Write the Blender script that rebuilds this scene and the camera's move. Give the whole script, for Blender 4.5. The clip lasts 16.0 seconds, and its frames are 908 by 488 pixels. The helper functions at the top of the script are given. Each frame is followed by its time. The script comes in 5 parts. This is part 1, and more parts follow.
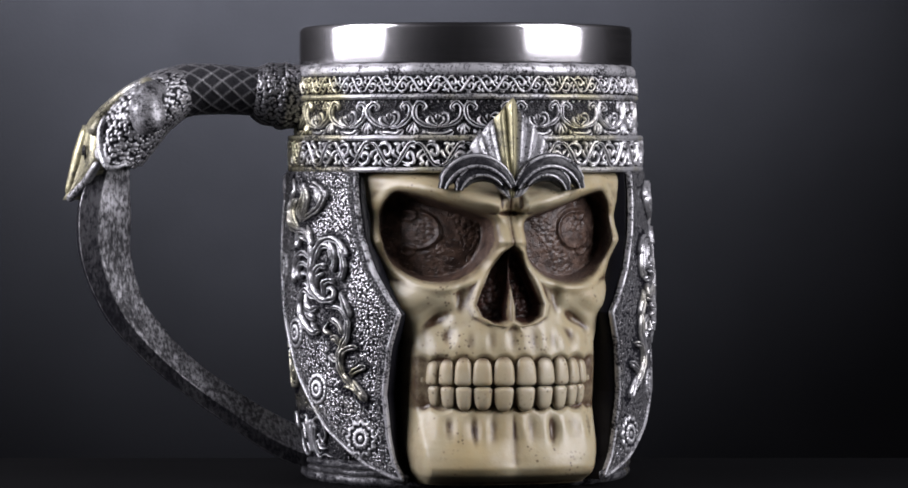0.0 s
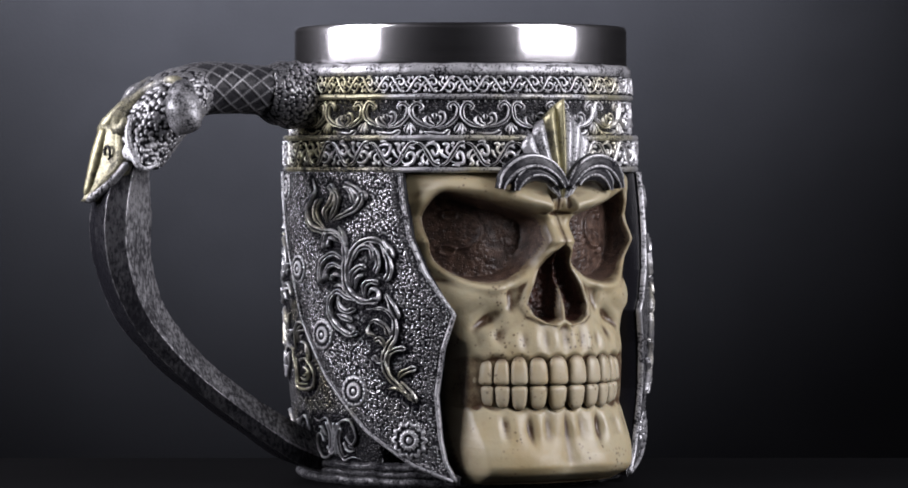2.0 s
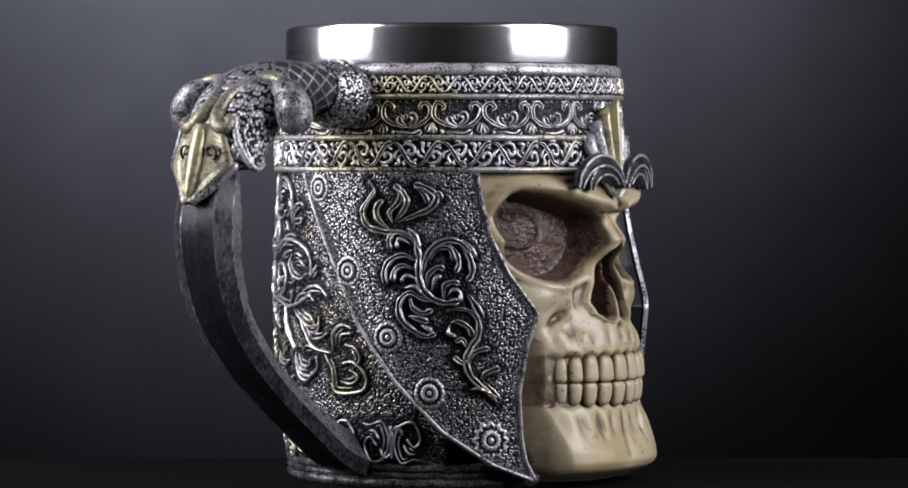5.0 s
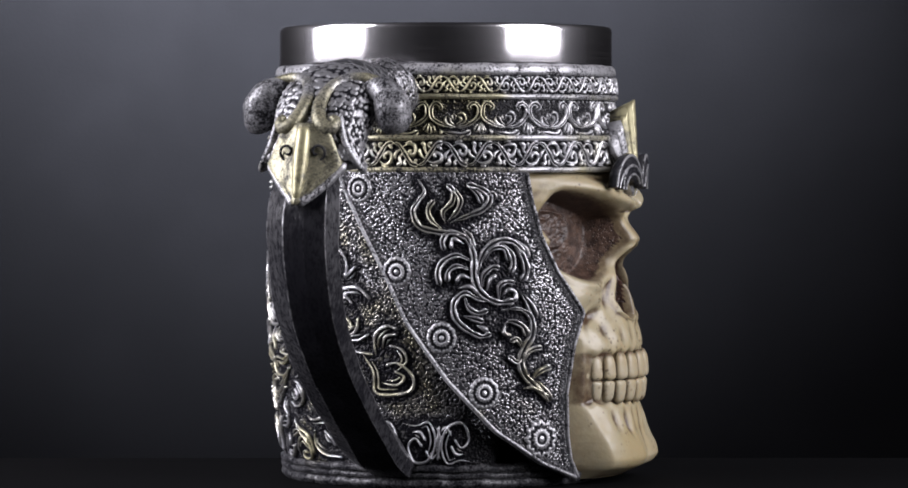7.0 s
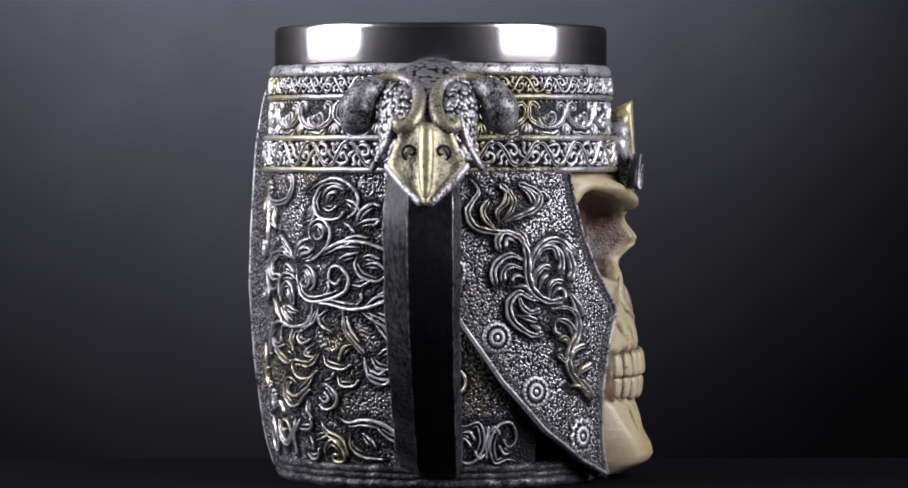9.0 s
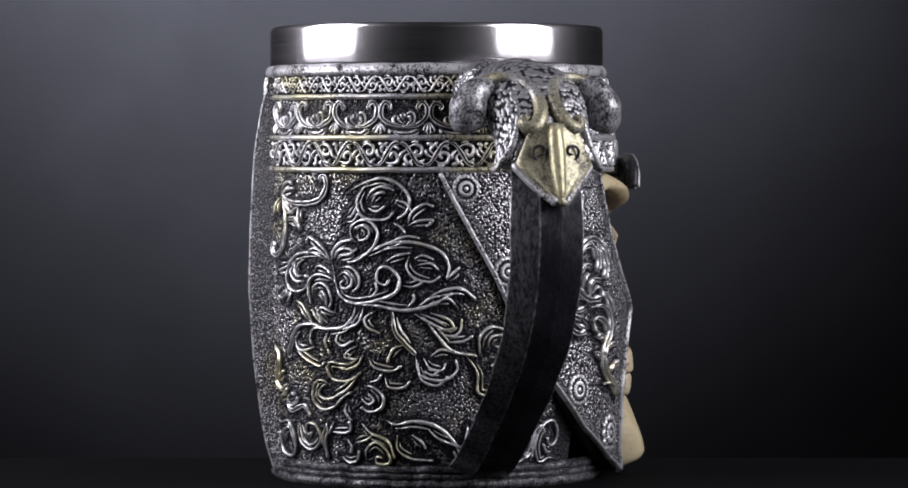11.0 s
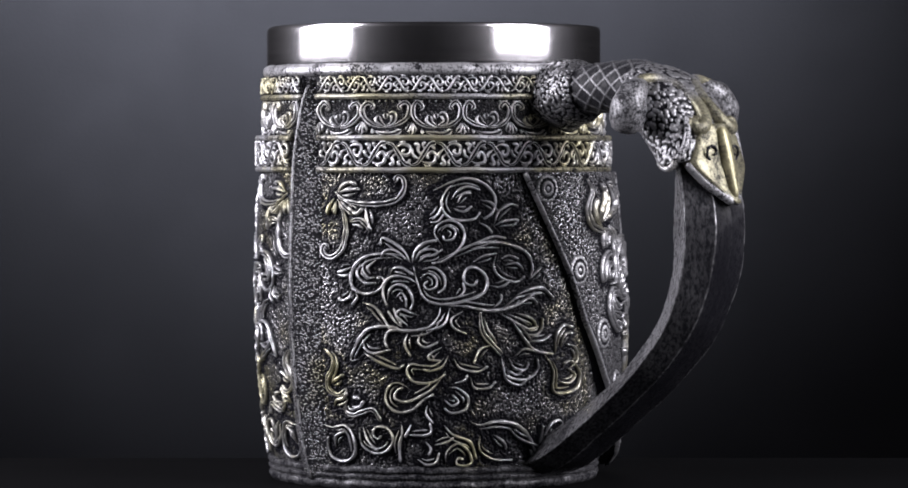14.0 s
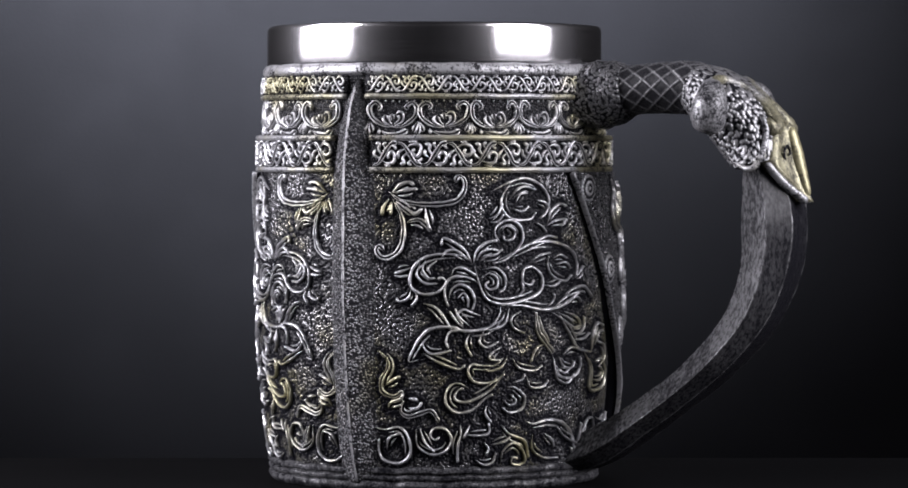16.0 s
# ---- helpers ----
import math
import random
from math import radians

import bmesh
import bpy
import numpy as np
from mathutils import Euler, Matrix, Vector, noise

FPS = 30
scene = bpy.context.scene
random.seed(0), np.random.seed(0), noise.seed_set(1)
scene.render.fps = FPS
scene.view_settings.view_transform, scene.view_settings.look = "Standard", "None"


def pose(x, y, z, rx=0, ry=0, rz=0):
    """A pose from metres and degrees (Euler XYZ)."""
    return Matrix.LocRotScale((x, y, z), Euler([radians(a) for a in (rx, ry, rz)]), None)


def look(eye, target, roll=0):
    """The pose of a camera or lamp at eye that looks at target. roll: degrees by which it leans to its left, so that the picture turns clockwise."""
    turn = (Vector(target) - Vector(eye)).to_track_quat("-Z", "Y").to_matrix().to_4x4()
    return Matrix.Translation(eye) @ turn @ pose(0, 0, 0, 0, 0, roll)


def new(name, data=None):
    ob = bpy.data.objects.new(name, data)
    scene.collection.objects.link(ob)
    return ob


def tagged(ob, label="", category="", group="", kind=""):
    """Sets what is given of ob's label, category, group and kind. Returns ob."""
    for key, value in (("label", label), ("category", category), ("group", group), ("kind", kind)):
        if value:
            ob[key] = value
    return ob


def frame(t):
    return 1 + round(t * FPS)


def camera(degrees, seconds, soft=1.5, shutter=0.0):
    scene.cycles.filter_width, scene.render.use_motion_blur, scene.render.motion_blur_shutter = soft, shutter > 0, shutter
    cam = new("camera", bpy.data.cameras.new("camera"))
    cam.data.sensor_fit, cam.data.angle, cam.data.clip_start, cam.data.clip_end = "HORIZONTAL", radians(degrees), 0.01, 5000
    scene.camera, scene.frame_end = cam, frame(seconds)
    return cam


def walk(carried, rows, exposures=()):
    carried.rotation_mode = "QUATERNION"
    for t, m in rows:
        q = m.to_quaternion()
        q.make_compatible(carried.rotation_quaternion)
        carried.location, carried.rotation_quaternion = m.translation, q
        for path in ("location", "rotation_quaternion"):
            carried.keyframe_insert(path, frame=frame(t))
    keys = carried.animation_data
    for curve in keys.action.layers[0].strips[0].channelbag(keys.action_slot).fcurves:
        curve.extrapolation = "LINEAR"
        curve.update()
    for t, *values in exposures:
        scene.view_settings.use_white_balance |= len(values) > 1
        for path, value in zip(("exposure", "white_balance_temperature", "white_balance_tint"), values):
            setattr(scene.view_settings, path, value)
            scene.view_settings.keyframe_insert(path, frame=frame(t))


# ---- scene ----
cam = camera(14.02, 16.0, soft=1.75)
EYE = pose(0.0003, -0.975, 0.085, 88.543, 0, 0)
walk(cam, [(0.0, EYE), (16.0, EYE)], [(0.0, 0.0), (16.0, 0.0)])

# ---- studio light: two softboxes beside the camera, in a dark room ----
world = bpy.data.worlds.new("dark_room")
scene.world = world
world.use_nodes = True
world.node_tree.nodes["Background"].inputs[0].default_value = (0.62, 0.6, 0.75, 1)
world.node_tree.nodes["Background"].inputs[1].default_value = 0.016


def softbox(name, azimuth, distance, height, width, tall, watts, colour, aim=0.40):
    lamp = bpy.data.lights.new(name, "AREA")
    lamp.shape, lamp.size, lamp.size_y = "RECTANGLE", width, tall
    lamp.energy, lamp.color = watts, colour
    ob = new(name, lamp)
    a = radians(azimuth)
    ob.matrix_world = look((distance * math.sin(a), -distance * math.cos(a), height), (0, 0, aim))
    return ob


softbox("softbox_left", -78.0, 0.62, 0.40, 0.48, 0.58, 10.2, (0.95, 0.92, 1.0))
softbox("softbox_right", 62.0, 0.62, 0.40, 0.46, 0.58, 7.6, (0.96, 0.93, 1.0))

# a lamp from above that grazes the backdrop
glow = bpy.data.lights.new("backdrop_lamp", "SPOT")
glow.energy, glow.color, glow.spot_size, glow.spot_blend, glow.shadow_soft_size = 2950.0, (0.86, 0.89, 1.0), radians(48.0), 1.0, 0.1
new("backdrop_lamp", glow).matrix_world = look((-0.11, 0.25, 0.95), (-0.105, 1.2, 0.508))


# ---- materials ----
def material(name):
    mat = bpy.data.materials.new(name)
    mat.use_nodes = True
    nt = mat.node_tree
    return mat, nt, nt.nodes["Principled BSDF"]


def node(nt, kind, **values):
    n = nt.nodes.new(kind)
    for key, value in values.items():
        n.inputs[key].default_value = value
    return n


def link(nt, a, b):
    nt.links.new(a, b)


def mathn(nt, op, a, b=0.5, clamp=False):
    n = nt.nodes.new("ShaderNodeMath")
    n.operation, n.use_clamp = op, clamp
    for i, v in enumerate((a, b)):
        if isinstance(v, (int, float)):
            n.inputs[i].default_value = v
        else:
            link(nt, v, n.inputs[i])
    return n.outputs[0]


def ramp(nt, value, lo, hi, a=0.0, b=1.0):
    n = nt.nodes.new("ShaderNodeMapRange")
    n.interpolation_type = "SMOOTHSTEP"
    link(nt, value, n.inputs[0])
    for i, v in enumerate((lo, hi, a, b)):
        n.inputs[i + 1].default_value = v
    return n.outputs[0]


def mix(nt, fac, a, b):
    n = nt.nodes.new("ShaderNodeMix")
    n.data_type = "RGBA"
    for slot, v in ((0, fac), (6, a), (7, b)):
        if isinstance(v, (int, float, tuple)):
            n.inputs[slot].default_value = (*v, 1) if isinstance(v, tuple) else v
        else:
            link(nt, v, n.inputs[slot])
    return n.outputs[2]


def texco(nt, scale=(1, 1, 1)):
    t = nt.nodes.new("ShaderNodeTexCoord")
    m = nt.nodes.new("ShaderNodeMapping")
    m.inputs["Scale"].default_value = scale
    link(nt, t.outputs["Object"], m.inputs[0])
    return m.outputs[0]


def noisen(nt, vec, scale, detail=4.0, rough=0.6):
    n = node(nt, "ShaderNodeTexNoise", Scale=scale, Detail=detail, Roughness=rough)
    link(nt, vec, n.inputs["Vector"])
    return n.outputs["Fac"]


def bumpn(nt, height, strength, distance, before=None):
    b = node(nt, "ShaderNodeBump", Strength=strength, Distance=distance)
    link(nt, height, b.inputs["Height"])
    if before is not None:
        link(nt, before, b.inputs["Normal"])
    return b.outputs[0]


def antique_silver(name, pebble=0.0, crown=0.0, gold=0.25, cover=0.5, scale=900.0, stretch=(1, 1, 1), bright=0.52, rough=(0.30, 0.48), blotch=55.0, metal=0.8, soft=0.0):
    """Black cast resin with silver paint dry-brushed on whatever stands proud, and touches of old gold."""
    mat, nt, bsdf = material(name)
    vec = texco(nt, stretch)
    fine = noisen(nt, vec, 1500.0, 3.0, 0.7)
    broad = noisen(nt, vec, blotch, 4.0, 0.6)
    worn = ramp(nt, mathn(nt, "ADD", mathn(nt, "MULTIPLY", fine, 0.6), mathn(nt, "MULTIPLY", broad, 0.5)), 0.66 - soft - 0.3 * cover, 0.82 + soft - 0.3 * cover)
    normal = bumpn(nt, fine, 0.35, 0.0003)
    if pebble:
        vor = node(nt, "ShaderNodeTexVoronoi", Scale=scale, Randomness=0.9)
        link(nt, vec, vor.inputs["Vector"])
        dome = ramp(nt, vor.outputs["Distance"], 0.66, 0.08)
        worn = mathn(nt, "MULTIPLY", ramp(nt, dome, 0.12, 0.5, 0.08, 1.0), ramp(nt, worn, 0.0, 1.0, 0.5, 1.0), True)
        normal = bumpn(nt, dome, pebble, 0.0011, normal)
    if crown:
        at = nt.nodes.new("ShaderNodeAttribute")
        at.attribute_name = "crown"
        proud = ramp(nt, at.outputs["Fac"], 0.25, 0.85)
        worn = mathn(nt, "MULTIPLY", proud, ramp(nt, worn, 0.0, 1.0, 1.0 - crown * 0.6, 1.0), True)
    patch = ramp(nt, noisen(nt, vec, 38.0, 3.0, 0.6), 0.62 - 0.3 * gold, 0.80 - 0.3 * gold)
    silver = mix(nt, patch, (bright, bright, bright * 1.04), (bright * 0.92, bright * 0.87, bright * 0.60))
    col = mix(nt, worn, (0.010, 0.010, 0.013), silver)
    link(nt, col, bsdf.inputs["Base Color"])
    link(nt, ramp(nt, worn, 0.0, 1.0, 0.0, metal), bsdf.inputs["Metallic"])
    link(nt, ramp(nt, worn, 0.0, 1.0, 0.12, 0.5), bsdf.inputs["Specular IOR Level"])
    link(nt, ramp(nt, fine, 0.3, 0.7, *rough), bsdf.inputs["Roughness"])
    link(nt, normal, bsdf.inputs["Normal"])
    return mat


def gold_paint(name):
    mat, nt, bsdf = material(name)
    vec = texco(nt)
    fine = noisen(nt, vec, 900.0)
    broad = noisen(nt, vec, 120.0)
    worn = ramp(nt, mathn(nt, "ADD", mathn(nt, "MULTIPLY", fine, 0.4), mathn(nt, "MULTIPLY", broad, 0.6)), 0.36, 0.56)
    link(nt, mix(nt, worn, (0.07, 0.067, 0.055), (0.40, 0.37, 0.225)), bsdf.inputs["Base Color"])
    bsdf.inputs["Metallic"].default_value = 0.45
    link(nt, ramp(nt, fine, 0.3, 0.7, 0.28, 0.45), bsdf.inputs["Roughness"])
    link(nt, bumpn(nt, fine, 0.3, 0.0003), bsdf.inputs["Normal"])
    return mat


def bone_paint(name, light=(0.40, 0.352, 0.235), dark=(0.07, 0.04, 0.022)):
    """Cream resin with a brown wash that has settled in pits and grooves; the mask also paints shade beside the jaw."""
    mat, nt, bsdf = material(name)
    vec = texco(nt)
    broad = noisen(nt, vec, 60.0, 4.0, 0.6)
    speck = node(nt, "ShaderNodeTexVoronoi", Scale=850.0)
    link(nt, vec, speck.inputs["Vector"])
    pits = mathn(nt, "MULTIPLY", ramp(nt, speck.outputs["Distance"], 0.42, 0.18), ramp(nt, noisen(nt, vec, 130.0, 3.0, 0.7), 0.52, 0.64), True)
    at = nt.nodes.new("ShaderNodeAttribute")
    at.attribute_name = "wash_and_shade"
    wash_and_shade = mathn(nt, "MULTIPLY", at.outputs["Fac"], ramp(nt, noisen(nt, vec, 260.0, 4.0, 0.7), 0.25, 0.65, 0.5, 1.15), True)
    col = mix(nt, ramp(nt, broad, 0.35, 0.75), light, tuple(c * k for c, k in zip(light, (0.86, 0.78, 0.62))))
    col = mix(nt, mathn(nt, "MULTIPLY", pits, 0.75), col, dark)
    col = mix(nt, wash_and_shade, col, dark)
    link(nt, col, bsdf.inputs["Base Color"])
    bsdf.inputs["Subsurface Weight"].default_value = 0.12
    bsdf.inputs["Subsurface Radius"].default_value = (0.0016, 0.0009, 0.0005)
    link(nt, ramp(nt, broad, 0.3, 0.7, 0.30, 0.46), bsdf.inputs["Roughness"])
    grain = noisen(nt, vec, 700.0, 3.0, 0.6)
    link(nt, bumpn(nt, pits, -0.5, 0.0004, bumpn(nt, grain, 0.2, 0.0005)), bsdf.inputs["Normal"])
    return mat


def brown_paint(name, a, b, rough=0.38):
    mat, nt, bsdf = material(name)
    vec = texco(nt)
    n1 = noisen(nt, vec, 420.0, 6.0, 0.7)
    vor = node(nt, "ShaderNodeTexVoronoi", Scale=1300.0)
    link(nt, vec, vor.inputs["Vector"])
    link(nt, mix(nt, ramp(nt, n1, 0.35, 0.68), a, b), bsdf.inputs["Base Color"])
    bsdf.inputs["Roughness"].default_value = rough
    bsdf.inputs["Specular IOR Level"].default_value = 0.5 if rough < 0.5 else 0.1
    link(nt, bumpn(nt, ramp(nt, vor.outputs["Distance"], 0.1, 0.4), 0.6, 0.0003, bumpn(nt, n1, 0.5, 0.0005)), bsdf.inputs["Normal"])
    return mat


def brushed_steel(name):
    """Steel turned on a lathe: a clear reflection under a broad satin sheen."""
    mat, nt, bsdf = material(name)
    vec = texco(nt, (30, 30, 5000))
    lines = noisen(nt, vec, 1.0, 3.0, 0.7)
    normal = bumpn(nt, lines, 0.05, 0.0001)
    satin = nt.nodes.new("ShaderNodeBsdfPrincipled")
    for shader, low, high in ((bsdf, 0.10, 0.17), (satin, 0.36, 0.46)):
        shader.inputs["Base Color"].default_value = (0.60, 0.59, 0.61, 1)
        shader.inputs["Metallic"].default_value = 1.0
        link(nt, ramp(nt, lines, 0.2, 0.8, low, high), shader.inputs["Roughness"])
        link(nt, normal, shader.inputs["Normal"])
    both = node(nt, "ShaderNodeMixShader", Fac=0.12)
    link(nt, bsdf.outputs[0], both.inputs[1])
    link(nt, satin.outputs[0], both.inputs[2])
    link(nt, both.outputs[0], nt.nodes["Material Output"].inputs["Surface"])
    return mat


def black_cloth(name, tone):
    mat, nt, bsdf = material(name)
    vec = texco(nt)
    broad = noisen(nt, vec, 3.6, 6.0, 0.62)
    fine = noisen(nt, vec, 500.0, 3.0, 0.6)
    link(nt, mix(nt, ramp(nt, broad, 0.3, 0.7), (0.023 * tone, 0.023 * tone, 0.027 * tone), (0.038 * tone, 0.038 * tone, 0.044 * tone)), bsdf.inputs["Base Color"])
    bsdf.inputs["Roughness"].default_value = 0.9
    bsdf.inputs["Specular IOR Level"].default_value = 0.05
    link(nt, bumpn(nt, fine, 0.2, 0.0005), bsdf.inputs["Normal"])
    return mat


PEBBLED = antique_silver("pebbled_silver", crown=0.5, gold=-0.1, cover=0.85, bright=0.36, rough=(0.16, 0.28), metal=0.85)
PANEL = antique_silver("pebbled_dark_silver", crown=0.5, gold=0.55, cover=0.75, bright=0.29, rough=(0.15, 0.27), metal=0.85)
SCROLL = antique_silver("scrollwork_silver", crown=0.5, gold=0.50, cover=0.88, bright=0.74, rough=(0.26, 0.40), metal=0.75)
VINE = antique_silver("vine_silver", crown=0.5, gold=0.22, cover=0.85, bright=0.60, rough=(0.24, 0.38), metal=0.82)
TRIM = antique_silver("trim_silver", gold=0.05, cover=0.75, bright=0.5, rough=(0.34, 0.52), blotch=160.0, metal=0.65)
HORN = antique_silver("brushed_dark_silver", crown=1.55, gold=-0.5, cover=0.46, stretch=(0.8, 0.8, 0.35), bright=0.36, rough=(0.22, 0.38), blotch=150.0, soft=0.11, metal=0.85)
SCALES = antique_silver("dark_scales", crown=0.9, gold=-0.5, cover=0.45, soft=0.10, bright=0.34, rough=(0.24, 0.4), blotch=120.0)
HEAD = antique_silver("beaded_silver", crown=0.4, gold=-0.1, cover=0.85, bright=0.44, rough=(0.34, 0.50), metal=0.85)
RIDGE = antique_silver("ridge_silver", pebble=0.5, scale=1500.0, gold=0.1, cover=0.85, soft=0.08, bright=0.24, rough=(0.22, 0.36), blotch=300.0)
FOOT = antique_silver("foot_silver", gold=0.2, cover=0.35, soft=0.10, bright=0.26, rough=(0.24, 0.42), blotch=330.0)
GOLD = gold_paint("worn_gold_paint")
BONE = bone_paint("cream_bone_resin")
TOOTH = bone_paint("tooth_resin", (0.44, 0.39, 0.28))
SOCKET = brown_paint("dark_brown_paint", (0.028, 0.016, 0.012), (0.115, 0.071, 0.051))
NASAL = brown_paint("nasal_brown_paint", (0.016, 0.007, 0.005), (0.075, 0.030, 0.020))
# black colour stands in for the deep shade between jaw and cheek guard
JAW_SHADE = brown_paint("jaw_shade_black", (0.004, 0.003, 0.003), (0.010, 0.008, 0.007), 0.85)
BARREL = antique_silver("dark_silver_resin", pebble=0.9, gold=0.3, cover=0.55, scale=1400.0, bright=0.20, rough=(0.18, 0.30), metal=0.9)
STEEL = brushed_steel("brushed_stainless_steel")
CLOTH = black_cloth("matt_dark_backdrop", 0.12)
VELVET = black_cloth("black_velvet", 0.085)
PLASTER = black_cloth("dark_grey_paint", 6.0)


# ---- mesh helpers ----
def part(name, verts, faces, mat, parent, label="", attributes=None, flat=False):
    me = bpy.data.meshes.new(name)
    me.from_pydata([tuple(map(float, v)) for v in verts], [], faces)
    me.materials.append(mat)
    me.polygons.foreach_set("use_smooth", [not flat] * len(me.polygons))
    for key, values in (attributes or {}).items():
        at = me.attributes.new(key, "FLOAT", "POINT")
        at.data.foreach_set("value", np.asarray(values, dtype=np.float32))
    me.update()
    ob = new(name, me)
    ob.parent = parent
    if label:
        tagged(ob, label=label)
    return ob


def recalc(ob):
    bm = bmesh.new()
    bm.from_mesh(ob.data)
    bmesh.ops.recalc_face_normals(bm, faces=bm.faces)
    bm.to_mesh(ob.data)
    bm.free()
    return ob


def quads(nu, nv, wrap=False, start=0):
    out = []
    for i in range(nu if wrap else nu - 1):
        k = (i + 1) % nu
        for j in range(nv - 1):
            out.append((start + i * nv + j, start + k * nv + j, start + k * nv + j + 1, start + i * nv + j + 1))
    return out


def polar(a, r, z):
    """Azimuth in degrees (0 faces the camera at the start, + to its right), radius and height, in metres."""
    a = np.radians(np.asarray(a, dtype=float))
    r, z = np.broadcast_to(r, a.shape), np.broadcast_to(z, a.shape)
    return np.stack([r * np.sin(a), -r * np.cos(a), z], -1)


def lathe(name, profile, mat, parent, a0=0.0, a1=360.0, steps=240, label="", wobble=0.0):
    """A ring of the profile (radius, height) in millimetres, closed or from a0 to a1."""
    wrap = a1 - a0 >= 359.9
    az = np.linspace(a0, a1, steps, endpoint=not wrap)
    pr = np.array(profile) / 1000.0
    rows = []
    for a in az:
        k = wobble * (math.sin(a * 0.37) + 0.6 * math.sin(a * 0.83 + 1.0)) / 1000.0
        rows.append(polar(np.full(len(pr), a), pr[:, 0] + k, pr[:, 1] + 0.5 * k))
    verts = np.array(rows).reshape(-1, 3)
    faces = quads(len(az), len(pr), wrap)
    if not wrap:
        faces += [tuple(range(len(pr))), tuple(range((len(az) - 1) * len(pr), len(az) * len(pr)))[::-1]]
    return recalc(part(name, verts, faces, mat, parent, label))


def rounded(points, bevel, steps=3):
    """A closed or open profile with its inner corners cut round by bevel (mm)."""
    out = [points[0]]
    for a, b, c in zip(points, points[1:], points[2:]):
        a, b, c = map(np.array, (a, b, c))
        u, v = (a - b) / max(np.linalg.norm(a - b), 1e-6), (c - b) / max(np.linalg.norm(c - b), 1e-6)
        d = min(bevel, 0.45 * np.linalg.norm(a - b), 0.45 * np.linalg.norm(c - b))
        p, q = b + u * d, b + v * d
        for i in range(steps + 1):
            s = i / steps
            out.append(tuple((1 - s) ** 2 * p + 2 * s * (1 - s) * b + s * s * q))
    return out + [points[-1]]


def smooth(x, lo, hi):
    t = np.clip((np.asarray(x, dtype=float) - lo) / (hi - lo), 0, 1)
    return t * t * (3 - 2 * t)


def grains(a, z, size, seed):
    """Height, 0 to 1, of round grains about size mm across, cast over azimuth a and height z mm."""
    u, v = np.asarray(a) * 0.82 / size, np.asarray(z) / size
    iu, iv = np.floor(u).astype(int), np.floor(v).astype(int)
    table = np.random.RandomState(seed).rand(257, 263, 3)
    best = np.zeros(u.shape)
    for di in (-1, 0, 1):
        for dj in (-1, 0, 1):
            t = table[(iu + di) % 257, (iv + dj) % 263]
            d = np.hypot(iu + di + t[..., 0] - u, (iv + dj + t[..., 1] - v))
            best = np.maximum(best, np.clip(1 - (d / (0.45 + 0.32 * t[..., 2])) ** 2, 0, 1) * (0.55 + 0.45 * t[..., 2]))
    return best ** 0.7


def brushed(a, z, runs, reach):
    """How far a dry brush reaches the ground at azimuth a and height z mm, 0 to 1: it skips what lies close beside the runs of an ornament."""
    cell, pts = 0.5, np.concatenate(runs)
    lo, nz = float(np.min(a)) - 12.0, 200
    na = int((float(np.max(a)) + 12.0 - lo) * 0.82 / cell) + 1
    near = np.zeros((na, nz))
    iu = np.clip(((pts[:, 0] - lo) * 0.82 / cell).astype(int), 0, na - 1)
    near[iu, np.clip((pts[:, 1] / cell).astype(int), 0, nz - 1)] = 1.0
    for _ in range(reach):
        wide = np.pad(near, 1)
        near = np.maximum(near, 0.78 * np.max([wide[:-2, 1:-1], wide[2:, 1:-1], wide[1:-1, :-2], wide[1:-1, 2:]], axis=0))
    u, v = np.clip((np.asarray(a) - lo) * 0.82 / cell, 0, na - 2), np.clip(np.asarray(z) / cell, 0, nz - 2)
    i, j = u.astype(int), v.astype(int)
    fu, fv = u - i, v - j
    got = near[i, j] * (1 - fu) * (1 - fv) + near[i + 1, j] * fu * (1 - fv) + near[i, j + 1] * (1 - fu) * fv + near[i + 1, j + 1] * fu * fv
    return 1 - 0.85 * smooth(got, 0.12, 0.65)


